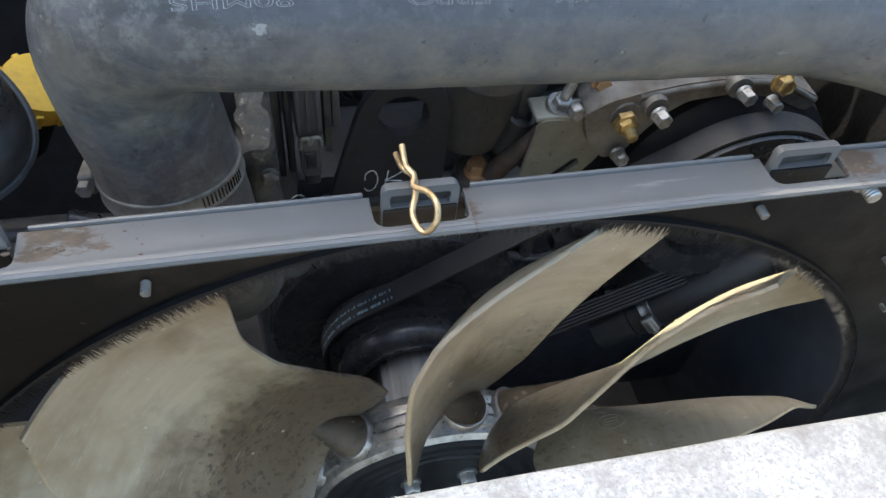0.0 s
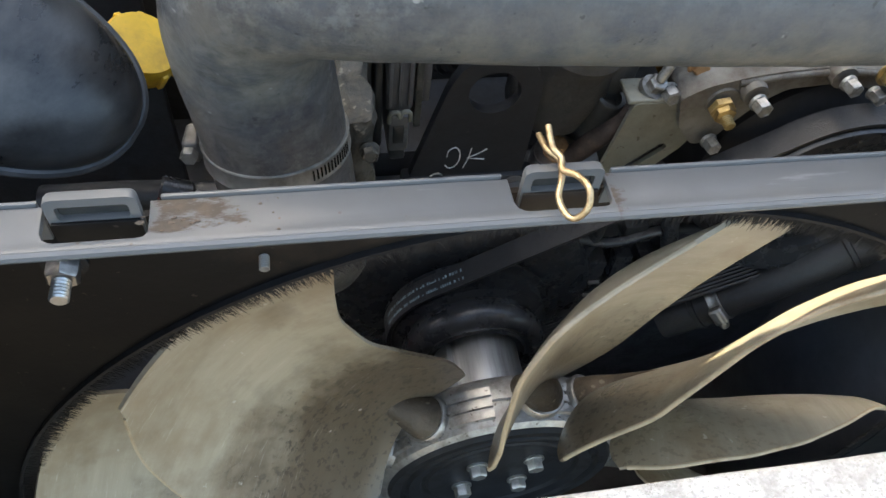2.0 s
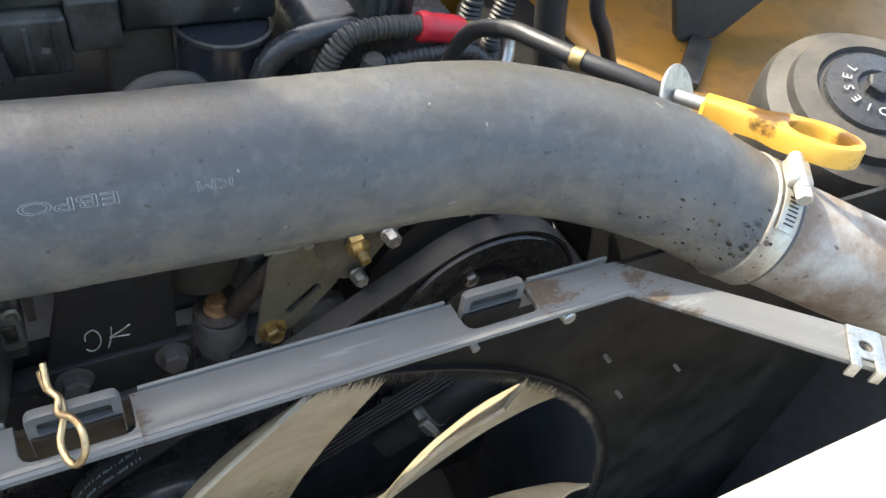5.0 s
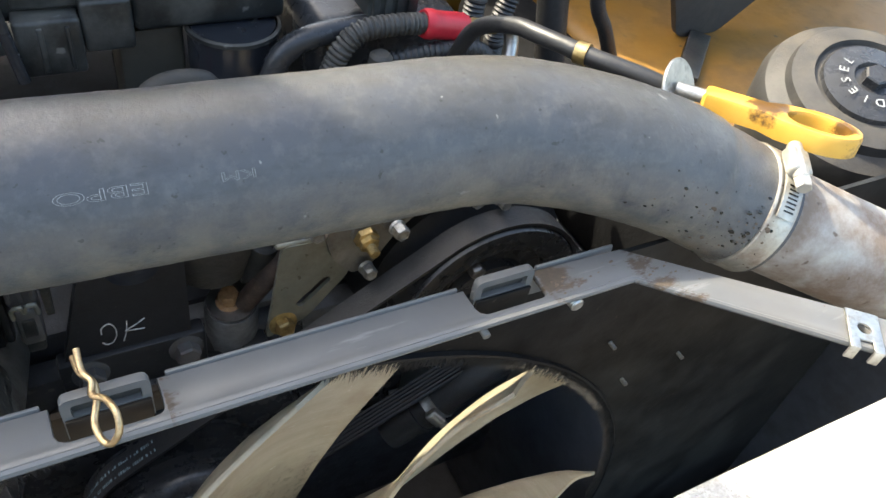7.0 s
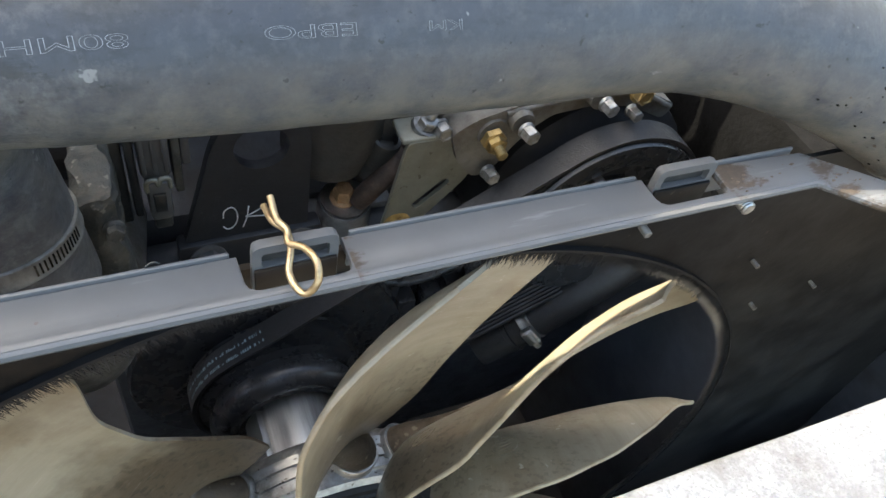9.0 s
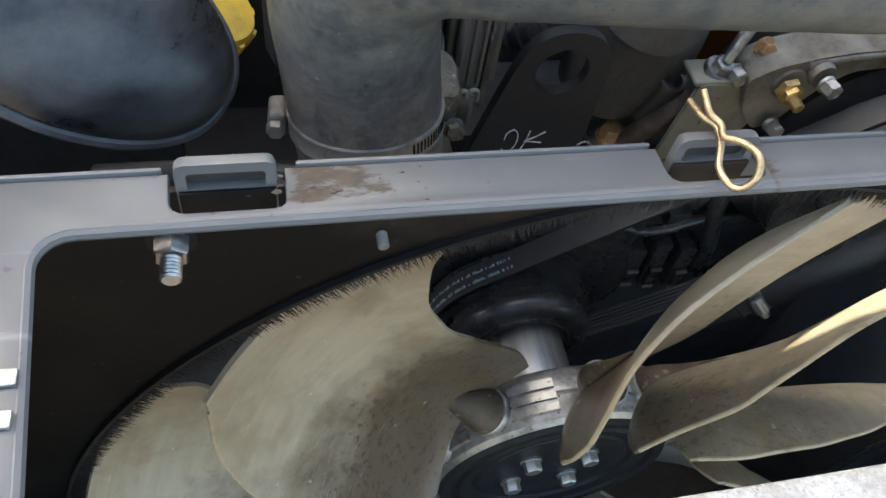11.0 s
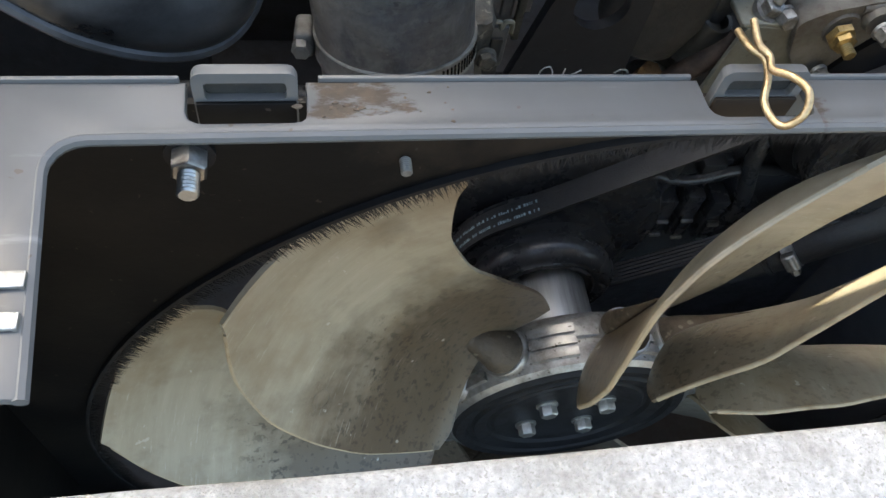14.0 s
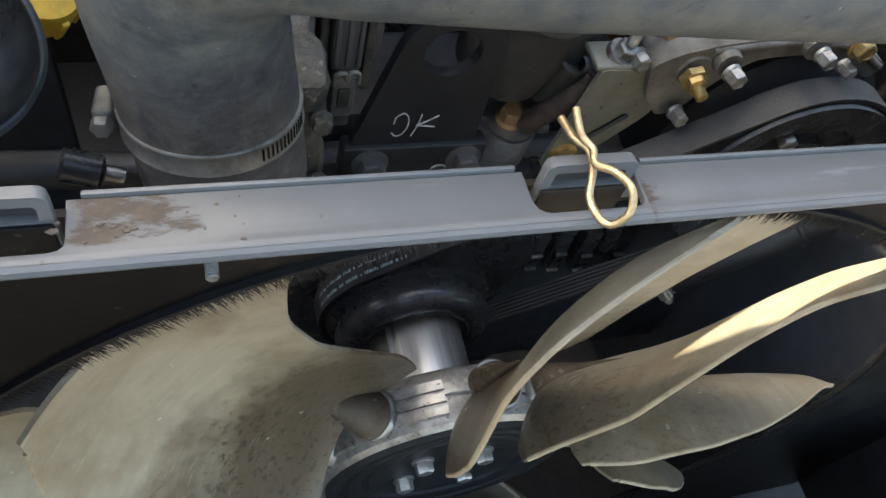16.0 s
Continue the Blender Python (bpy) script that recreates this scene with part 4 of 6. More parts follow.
def alternator():
    a = thing("alternator", (PX, 0.16, PZ), "alternator with black grooved pulley beside the cast bracket", "alternator")
    bm = bmesh.new()
    prof = [(0, 0.010), (0.022, 0.010), (0.024, 0.004), (0.040, 0.006), (0.042, 0.014), (0.058, 0.014), (0.060, 0.004), (0.074, 0.000), (PR, 0.0), (PR + 0.001, 0.003)]
    y = 0.004
    for k in range(6):
        prof += [(PR, y), (PR - 0.003, y + 0.0018), (PR, y + 0.0036)]
        y += 0.0036
    prof += [(PR + 0.001, y), (PR + 0.001, y + 0.003), (0, y + 0.004)]
    add_lathe(bm, (PX, 0.144, PZ), (0, 1, 0), prof, 72)
    part("pulley", bm, "black_gloss", a)
    bm = bmesh.new()
    add_lathe(bm, (PX, 0.175, PZ), (0, 1, 0), [(0, 0), (0.08, 0), (0.095, 0.012), (0.098, 0.03), (0.098, 0.10), (0.08, 0.12), (0, 0.12)], 40)
    part("body", bm, "black_satin", a)
    bolt(a, (PX - 0.02, 0.152, PZ + 0.045), (0, -1, 0), 0.012, 0.008, "steel")


alternator()


def drive_belt():
    b = thing("drive_belt", (AX, 0.16, AZ), "black ribbed belt running over both pulleys", "belt")
    c1, r1, c2, r2 = Vector((AX, AZ)), 0.0712, Vector((PX, PZ)), PR + 0.001
    d = c2 - c1
    L, base = d.length, math.atan2(d.y, d.x)
    off = math.acos((r1 - r2) / L)
    loop = []
    n = 40
    for k in range(n + 1):
        a = base + off + (2 * math.pi - 2 * off) * k / n
        loop.append((c1, r1, a))
    for k in range(n + 1):
        a = base - off + 2 * off * k / n
        loop.append((c2, r2, a))
    bm = bmesh.new()
    y0, w, th = 0.147, 0.0216, 0.0045
    sec = [(th, y0), (th, y0 + w)]
    for k in range(6):
        yy = y0 + w - k * w / 6
        sec += [(0.0012, yy - 0.0004), (0, yy - w / 12), (0.0012, yy - w / 6 + 0.0004)]
    rings = [[bm.verts.new((c.x + (r + h) * math.cos(a), y, c.y + (r + h) * math.sin(a))) for h, y in sec] for c, r, a in loop]
    for a, q in zip(rings, rings[1:] + rings[:1]):
        for k in range(len(sec)):
            bm.faces.new((a[k], a[(k + 1) % len(sec)], q[(k + 1) % len(sec)], q[k]))
    part("band", bm, "belt_rubber", b)
    # printed marks near the fan pulley: two rows of small bars along the outer face
    rng = random.Random(9)
    bm = bmesh.new()
    leave = base + off
    r = r1 + th + 0.0002

    def outer(u):
        """A point u metres along the belt from where it leaves the fan pulley; minus: still on the pulley."""
        if u < 0:
            a = leave - u / r
            return Vector((AX + r * math.cos(a), 0, AZ + r * math.sin(a)))
        q = Vector((AX + r * math.cos(leave), 0, AZ + r * math.sin(leave)))
        return q + Vector((math.sin(leave), 0, -math.cos(leave))) * u
    for row in (0.0048, 0.0128):
        u = -0.058
        while u < 0.030:
            w1 = rng.choice((0.0009, 0.0013, 0.0018))
            tall = 0.0026 if rng.random() < 0.8 else 0.0014
            pa, pb = outer(u), outer(u + w1)
            bm.faces.new([bm.verts.new(q + Vector((0, y0 + row + dy, 0))) for q, dy in ((pa, 0), (pb, 0), (pb, tall), (pa, tall))])
            u += w1 + rng.choice((0.0006, 0.0006, 0.0008, 0.0026))
    part("printing", bm, "belt_print", b, "small pale bluish printed marks")


drive_belt()

# ---------------------------------------------------------------- charge air hose, clamps and pipe
HR = 0.0365


def hose_path():
    return smooth_path([(-0.112, 0.096, 1.095), (-0.116, 0.101, 1.130), (-0.1205, 0.104, 1.165), (-0.1235, 0.102, 1.198), (-0.119, 0.094, 1.228), (-0.100, 0.082, 1.2475), (-0.062, 0.0740, 1.2515),
                        (0.0, 0.0715, 1.2495), (0.05, 0.070, 1.248), (0.12, 0.0685, 1.2465), (0.18, 0.0665, 1.2455), (0.215, 0.060, 1.243), (0.252, 0.047, 1.2375),
                        (0.290, 0.0335, 1.2265), (0.320, 0.0205, 1.2130), (0.343, 0.0080, 1.2028), (0.353, 0.0022, 1.1993)], 10)


def charge_hose():
    h = thing("charge_air_hose", (0, 0.07, 1.21), "thick dusty grey-black rubber hose with printed marks", "hose")
    path = hose_path()
    bm = bmesh.new()
    n = len(path)
    # the outer wrap ends in a step before the clamp; faint waves of the wrapped cloth
    rad = [HR + (0.0003 if p.x < 0.308 else -0.0008) + 0.0002 * math.sin(i * 2.4) * (0.4 + 0.6 * noise.noise(p * 30)) for i, p in enumerate(path)]
    add_tube(bm, path, rad, 72)
    for v in bm.verts:
        v.co += noise.noise_vector(v.co * 45) * 0.0004
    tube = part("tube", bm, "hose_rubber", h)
    # oily specks and crumbs of dirt on the hose's lower right side
    rng = random.Random(21)
    specks = [bmesh.new(), bmesh.new()]
    for k in range(120):
        bm = specks[0 if k % 5 < 3 else 1]
        i = min(n - 2, max(1, int(rng.triangular(n * 0.76, n - 4, n * 0.90))))
        p, d = path[i], (path[i + 1] - path[i - 1]).normalized()
        face = Vector((-0.25, -0.80, 0.45))
        face = (face - d * face.dot(d)).normalized()
        a = rng.gauss(-0.38, 0.30)
        w = face * math.cos(a) + d.cross(face) * math.sin(a) * -1
        s = abs(rng.gauss(0, 0.00045)) + 0.0002
        q = p + w * (HR + 0.0003) + d * rng.uniform(-0.003, 0.003)
        e = d.cross(w)
        bmesh.ops.create_icosphere(bm, subdivisions=1, radius=1.0, matrix=Matrix(((*(d * s * rng.uniform(0.8, 2.0)), 0), (*(e * s), 0), (*(w * s * 0.5), 0), (*q, 1))).transposed())
    tagged(part("dirt_specks", specks[0], "oil", h, "dark oily specks"), kind="stuff")
    tagged(part("dust_crumbs", specks[1], "mud", h, "pale brown crumbs of dust"), kind="stuff")
    return h


charge_hose()


def hose_clamp(c, d, r, screw_dir, label, screw_along, mat="zinc", tail=False, a0=0.30, slots=14, wide=1.0):
    k = thing("hose_clamp", c, label, "hose clamp", "hose clamps")
    c, d = Vector(c), Vector(d).normalized()
    bm = bmesh.new()
    add_lathe(bm, c - d * 0.0058 * wide, d, [(r + q, h * wide) for q, h in ((-0.001, 0), (0.0009, 0.0003), (0.0013, 0.001), (0.0009, 0.0018), (0.0009, 0.0100), (0.0013, 0.0108), (0.0009, 0.0113), (-0.001, 0.0116))], 72)
    band = part("band", bm, mat, k)
    s = (Vector(screw_dir) - d * Vector(screw_dir).dot(d)).normalized()
    t = d.cross(s)
    # slots pressed into the band
    bm = bmesh.new()
    lift = 0.0034 if tail else 0.0010
    for j in range(slots):
        a = a0 + j * 0.062
        rr = s * math.cos(a) + t * math.sin(a) * screw_along
        tt = -s * math.sin(a) + t * math.cos(a) * screw_along
        m = Matrix((( *rr, 0), (*tt, 0), (*d, 0), (0, 0, 0, 1))).transposed()
        m.translation = c + rr * (r + lift)
        add_box(bm, -0.0003, 0.0003, -0.00042, 0.00042, -0.0030, 0.0030, 0, m)
    part("slots", bm, "oil", band)
    if tail:
        bm = bmesh.new()
        rows = []
        for j in range(11):
            a = a0 - 0.16 + j * (slots * 0.062 + 0.20) / 10
            rr = s * math.cos(a) + t * math.sin(a) * screw_along
            rows.append([bm.verts.new(c + rr * (r + h) + d * x) for x, h in ((-0.0056, 0.0022), (0.0056, 0.0022), (0.0056, 0.0032), (-0.0056, 0.0032))])
        for p, q in zip(rows, rows[1:]):
            for e in range(4):
                bm.faces.new((p[e], p[(e + 1) % 4], q[(e + 1) % 4], q[e]))
        bm.faces.new(rows[0])
        bm.faces.new(rows[-1][::-1])
        part("tail", bm, mat, k, "loose slotted end of the band")
    m = Matrix(((*s, 0), (*t, 0), (*d, 0), (0, 0, 0, 1))).transposed()
    m.translation = c + s * (r + 0.001)
    bm = bmesh.new()
    add_box(bm, 0.0, 0.0085, -0.009, 0.009, -0.0065, 0.0065, 0.0022, m, 3)
    part("housing", bm, mat, k)
    p = c + s * (r + 0.006)
    bm = bmesh.new()
    half = 0.013 if tail else 0.0075
    add_rod(bm, p - t * half, p + t * half, 0.0042, 16, chamfer=0.0008)
    add_hex(bm, p + t * half * screw_along, t * screw_along, 0.0078, 0.0065)
    part("screw", bm, mat, k)


hose_clamp((0.3440, 0.0074, 1.2024), (1.0, -0.58, -0.34), HR - 0.0004, (-0.02, -0.14, 0.92), "bright worm-drive clamp round the hose end, rusty below", 1, "rusty_band", True, 0.36, 7, 1.45)
hose_clamp((-0.1165, 0.1015, 1.1325), (0.07, -0.16, -1.0), HR + 0.0006, (-1.0, 0.10, 0), "dull worm-drive clamp round the elbow's foot", -1, "dull_clamp", False, 2.15, 13)


def metal_pipe():
    bm = bmesh.new()
    add_tube(bm, smooth_path([(0.330, 0.0155, 1.2075), (0.353, 0.0022, 1.1993), (0.402, -0.026, 1.1820), (0.49, -0.077, 1.152), (0.61, -0.147, 1.110)], 6), 0.0322, 48)
    single("charge_pipe", bm, "grimy_pipe", "grimy pale metal pipe with rust-brown stains", "pipe")
    bm = bmesh.new()
    add_tube(bm, smooth_path([(-0.1125, 0.097, 1.105), (-0.106, 0.092, 1.07), (-0.098, 0.115, 1.02), (-0.09, 0.18, 0.98), (-0.08, 0.26, 0.96)], 6), 0.033, 40)
    single("outlet_pipe", bm, "cast_alu", "dull cast metal outlet below the hose elbow", "pipe")


metal_pipe()

# ---------------------------------------------------------------- radiator before the fan


def radiator():
    r = thing("radiator", (0.1, -0.18, 0.42), "radiator with a pale grey speckled metal top, dusty and stained", "radiator")
    bm = bmesh.new()
    add_box(bm, -0.55, 0.75, -0.245, -0.1165, 1.125, 1.190, 0.004, seg=3)
    bmesh.ops.subdivide_edges(bm, edges=[e for e in bm.edges if e.calc_length() > 0.3], cuts=60, use_grid_fill=True)
    for v in bm.verts:
        v.co += noise.noise_vector(v.co * 18) * 0.0008
    part("top_tank", bm, "radiator_top", r)
    # added out of view; its height sets how much front light reaches the fan
    bm = bmesh.new()
    add_box(bm, -0.54, 0.74, -0.238, -0.122, 0.36, 0.80, 0.004)
    part("front_light_stop", bm, "black_satin", r, "plain dark slab, unseen, added to trim the light on the fan")


radiator()

# ---------------------------------------------------------------- engine front


def engine():
    e = thing("engine_block", (0, 0.5, 0.45), "dark greasy engine block behind the fan", "engine")
    bm = bmesh.new()
    add_box(bm, -0.10, 0.24, 0.245, 0.95, 0.45, 0.965, 0.02)
    add_box(bm, -0.16, 0.22, 0.33, 0.95, 0.95, 1.07, 0.02)
    part("block", bm, "engine_dark", e)
    bm = bmesh.new()
    add_box(bm, -0.10, 0.43, 0.212, 0.24, 0.55, 0.95, 0.012)
    part("front_cover", bm, "engine_front", e)


engine()


def lifting_bracket():
    b = thing("lifting_bracket", (0.02, 0.2, 0.96), "black steel bracket plate with round hole and chalk mark", "bracket")
    o = rounded([(-0.030, 0.975), (0.064, 0.975), (0.062, 0.985), (0.063, 1.078), (0.054, 1.097), (0.030, 1.105), (0.008, 1.098), (-0.003, 1.078)], [0, 0, 0.004, 0.02, 0.03, 0.03, 0.03, 0.02])
    bm = bmesh.new()
    add_plate(bm, o, xz(0.1955), 0.0095, [circle2(0.0292, 1.071, 0.0185, 40)], bevel=0.0012)
    part("plate", bm, "black_steel", b)
    bm = bmesh.new()
    add_box(bm, -0.032, 0.072, 0.1905, 0.206, 0.935, 0.990, 0.003)
    part("foot", bm, "black_steel", b)
    for x, z in ((-0.012, 0.976), (0.056, 0.976)):
        bolt(b, (x, 0.1905, z), (0, -1, 0.1), 0.0165, 0.010, "connector_grey", 0.0130, 0.2, False)
    # chalked letters
    for pts in ([(0.001, 1.010), (0.002, 1.0165), (0.007, 1.0195), (0.0105, 1.014), (0.0105, 1.005), (0.007, 0.9985), (0.003, 0.998), (0.0005, 1.001)],):
        bm = bmesh.new()
        add_tube(bm, [(x, 0.1952, z) for x, z in [tuple(q)[::2] for q in smooth_path([(x, 0, z) for x, z in pts], 6)]], 0.0005, 6)
        part("chalk_letter", bm, "chalk", b, "chalked letter O")
    bm = bmesh.new()
    for p, q in (((0.0190, 1.0180), (0.0145, 0.9970)), ((0.0310, 1.0165), (0.0165, 1.0075)), ((0.0165, 1.0075), (0.0300, 1.0055))):
        add_tube(bm, [(p[0], 0.1952, p[1]), ((p[0] + q[0]) / 2 + 0.001, 0.1952, (p[1] + q[1]) / 2), (q[0], 0.1952, q[1])], 0.0005, 6)
    part("chalk_letter", bm, "chalk", b, "chalked letter K")


lifting_bracket()


def idler_boss():
    b = thing("tensioner_boss", (0.103, 0.225, 0.93), "grey metal boss with a rusty hex bolt on top", "bracket")
    bm = bmesh.new()
    add_lathe(bm, (0.099, 0.228, 0.90), (0, -0.12, 1), [(0, 0), (0.022, 0), (0.0215, 0.078), (0.020, 0.081), (0, 0.081)], 32)
    add_box(bm, 0.06, 0.15, 0.232, 0.26, 0.90, 0.955, 0.008)
    part("boss", bm, "boss_grey", b)
    bm = bmesh.new()
    add_lathe(bm, (0.099, 0.2183, 0.9815), (0, -0.12, 1), [(0, 0), (0.0195, 0), (0.0195, 0.0025), (0, 0.0025)], 28)
    part("washer", bm, "steel", b)
    bolt(b, (0.097, 0.2180, 0.9840), (0, -0.12, 1), 0.0145, 0.0105, "rust_bolt", 0.0105, 0.2, False)


idler_boss()


def alternator_bracket():
    b = thing("alternator_bracket", (0.18, 0.19, 1.0), "pale folded metal bracket with slotted arm and cast arch", "bracket")
    o = rounded([(0.117, 0.965), (0.150, 0.978), (0.186, 1.022), (0.190, 1.052), (0.162, 1.063), (0.130, 1.064)], [0.006, 0.01, 0.012, 0.012, 0.006, 0.006])
    bm = bmesh.new()
    slot = rounded([(0.140, 0.998), (0.146, 0.993), (0.171, 1.018), (0.165, 1.023)], 0.004)
    add_plate(bm, o, xz(0.186), 0.004, [slot], bevel=0.0006)
    part("arm", bm, "olive_bracket", b)
    bm = bmesh.new()
    add_box(bm, 0.126, 0.166, 0.187, 0.212, 1.0615, 1.0660, 0.0018, seg=3)
    part("folded_edge", bm, "olive_bracket", b)
    bm = bmesh.new()
    add_lathe(bm, (0.1465, 0.199, 1.0655), (0.2, -0.35, 1), [(0, 0), (0.0105, 0), (0.0100, 0.004), (0, 0.004)], 24)
    add_hex(bm, (0.1472, 0.1978, 1.0693), (0.2, -0.35, 1), 0.0125, 0.0075, 0.3)
    nut = part("nut", bm, "bolt_steel", b)
    bm = bmesh.new()
    add_rod(bm, (0.1485, 0.196, 1.076), (0.1700, 0.207, 1.125), 0.0038, 14)
    part("rod", bm, "bolt_steel", nut, "bright steel rod")
    bm = bmesh.new()
    add_hex(bm, (0.178, 0.203, 1.082), (0, -1, 0.3), 0.0110, 0.006, 0.1, 0.008, 0.002)
    part("bolt", bm, "rust_bolt", b, "orange-brown bolt")
    bm = bmesh.new()
    o = [(0.168, 1.045), (0.160, 1.072), (0.178, 1.083), (0.208, 1.091), (0.235, 1.095), (0.275, 1.097), (0.315, 1.091), (0.355, 1.070), (0.348, 1.056), (0.310, 1.075),
         (0.273, 1.081), (0.240, 1.078), (0.224, 1.066), (0.212, 1.050), (0.20, 1.03), (0.185, 1.025)]
    add_plate(bm, rounded(o, 0.006, 3), xz(0.180), 0.030, bevel=0.0)
    part("arch", bm, "cast_alu", b)
    bm = bmesh.new()
    add_tube(bm, smooth_path([(0.200, 0.181, 1.085), (0.235, 0.180, 1.0905), (0.275, 0.180, 1.0925), (0.315, 0.180, 1.0865), (0.350, 0.181, 1.068)], 6), 0.0030, 10)
    part("ridge", bm, "cast_alu", b)
    for p, r0, r1, h in (((0.193, 0.182, 1.069), 0.0135, 0.012, 0.004), ((0.212, 0.182, 1.079), 0.0105, 0.009, 0.009), ((0.273, 0.182, 1.093), 0.010, 0.009, 0.010)):
        bm = bmesh.new()
        add_lathe(bm, p, (0, -1, 0), [(0, 0), (r0, 0), (r1, h), (0, h)], 24)
        part("pad", bm, "cast_alu", b)
    # brass fitting and silver bolts
    bm = bmesh.new()
    add_hex(bm, (0.1905, 0.176, 1.068), (0.0, -1, -0.05), 0.0165, 0.006, 0.2)
    add_hex(bm, (0.1905, 0.170, 1.0675), (0.0, -1, -0.05), 0.0135, 0.005, 0.5)
    add_thread(bm, (0.1905, 0.166, 1.067), (0, -1, -0.05), 0.0042, 0.010)
    part("brass_bolt", bm, "gold_zinc", b, "brass-coloured bolt and nut")
    for p, s in (((0.212, 0.169, 1.0775), 0.0108), ((0.1925, 0.174, 1.036), 0.0100), ((0.273, 0.168, 1.093), 0.0100), ((0.303, 0.172, 1.079), 0.0090), ((0.157, 0.195, 1.068), 0.0115)):
        bolt(b, p, (0.05, -1, 0.1), s, 0.009, "bolt_steel", s * 0.62)
    bolt(b, (0.131, 0.186, 0.980), (0, -1, 0.15), 0.014, 0.008, "gold_zinc", 0.0115)
    bolt(b, (0.305, 0.172, 1.096), (0, -1, 0.15), 0.013, 0.007, "gold_zinc", 0.009)


alternator_bracket()

# ---------------------------------------------------------------- printing on the hose


def hose_printing(word, x_mid, height, angle, parent, width):
    """Outlined letters bent round the hose, read from the far side."""
    cu = bpy.data.curves.new("letters", "FONT")
    cu.body, cu.size, cu.align_x, cu.fill_mode, cu.bevel_depth, cu.bevel_resolution = word, 1.0, "CENTER", "NONE", 0.008, 0
    tmp = new("letters", cu)
    me = bpy.data.meshes.new_from_object(tmp.evaluated_get(bpy.context.evaluated_depsgraph_get()))
    bpy.data.objects.remove(tmp)
    xs = [v.co.x for v in me.vertices]
    k = width / (max(xs) - min(xs))
    for v in me.vertices:
        a = radians(angle) + v.co.y * height / HR
        x = x_mid - v.co.x * k
        r = HR + 0.0008 + v.co.z * 0.004
        t = min(1.0, max(0.0, (x + 0.062) / 0.24))
        cy, cz = 0.0735 - 0.007 * t, 1.2515 - 0.006 * t
        v.co = (x, cy + r * math.cos(a), cz + r * math.sin(a))
    bm = bmesh.new()
    bm.from_mesh(me)
    part("printing", bm, "white_print", parent, "pale dotted printing")


hose = bpy.data.objects["charge_air_hose"]
hose_printing("EBPO", 0.0125, 0.0062, 143, hose, 0.032)
hose_printing("80MHS", -0.0680, 0.0062, 143, hose, 0.044)
hose_printing("KM", 0.062, 0.0050, 144, hose, 0.013)

# ---------------------------------------------------------------- left of the engine


def intake_duct():
    d = thing("air_intake_duct", (-0.24, 0.12, 1.0), "large dusty black plastic air duct with moulded seam and painted-in sheen", "air duct")
    ax, n = Vector((0.796, -0.267, -0.5435)), Vector((0.3513, -0.5275, 0.7735))
    sd = n.cross(ax).normalized()
    c = Vector((-0.235, 0.085, 1.175)) + sd * 0.0185
    TIP, W, UP, DOWN = 0.0525, 0.0475, 0.030, 0.078

    def width(s):
        q = max(0.0, (s + 0.045) / (TIP + 0.045))
        return W * (1 + max(0.0, -0.05 - s) * 0.25) * max(0.0, 1 - q ** 2.6) ** (1 / 2.2)
    steps = [-0.50 + 0.455 * k / 30 for k in range(31)] + [-0.045 + (TIP + 0.045) * math.sin(math.pi / 2 * k / 22) for k in range(1, 22)]
    seg = 40
    bm = bmesh.new()
    rings, rail_a, rail_b = [], [], []
    for s in steps:
        w = width(s)
        k = (w / W) ** 0.8 if w < W else 1.0
        p = c + ax * s + sd * 0.004 * max(0.0, s / TIP)
        ring = []
        for j in range(seg):
            a = 2 * math.pi * j / seg
            h = math.sin(a) * (UP if math.sin(a) > 0 else DOWN) * k
            ring.append(bm.verts.new(p + sd * w * math.cos(a) + n * h))
        rings.append(ring)
        rail_a.append(p - sd * w)
        rail_b.append(p + sd * w)
    for a, b in zip(rings, rings[1:]):
        for j in range(seg):
            bm.faces.new((a[j], a[(j + 1) % seg], b[(j + 1) % seg], b[j]))
    bm.faces.new(rings[0][::-1])
    bm.faces.new(rings[-1])
    for v in bm.verts:
        v.co += noise.noise_vector(v.co * 16) * 0.0018
    part("body", bm, "duct_plastic", d)
    bm = bmesh.new()
    add_tube(bm, rail_a + rail_b[::-1], 0.0030, 8)
    part("seam", bm, "scuffed_seam", d, "raised moulded seam, scuffed grey")


intake_duct()


def filler_cap():
    c = thing("oil_filler_cap", (-0.165, 0.15, 1.165), "yellow plastic filler cap with ribbed rim", "filler cap")
    p, d = Vector((-0.190, 0.165, 1.136)), Vector((0.42, -0.25, 0.80)).normalized()
    bm = bmesh.new()
    add_lathe(bm, p, d, [(0, 0), (0.0185, 0), (0.020, 0.002), (0.020, 0.013), (0.0185, 0.016), (0.010, 0.017), (0.0, 0.017)], 40)
    part("cap", bm, "yellow_cap", c)
    u, v, w = frame_of(d)
    for k in range(10):
        a = 2 * math.pi * k / 10
        q = p + w * 0.007 + (u * math.cos(a) + v * math.sin(a)) * 0.0202
        bm = bmesh.new()
        m = Matrix((( *(u * math.cos(a) + v * math.sin(a)), 0), (*(v * math.cos(a) - u * math.sin(a)), 0), (*w, 0), (0, 0, 0, 1))).transposed()
        m.translation = q
        add_box(bm, -0.001, 0.0015, -0.002, 0.002, -0.006, 0.006, 0.0006, m, 1)
        part("rib", bm, "yellow_cap", c)
    bm = bmesh.new()
    add_rod(bm, p - d * 0.05, p, 0.014, 24)
    # neck coloured near-black for the deep shade round it
    part("neck", bm, "shade_black", c)


filler_cap()


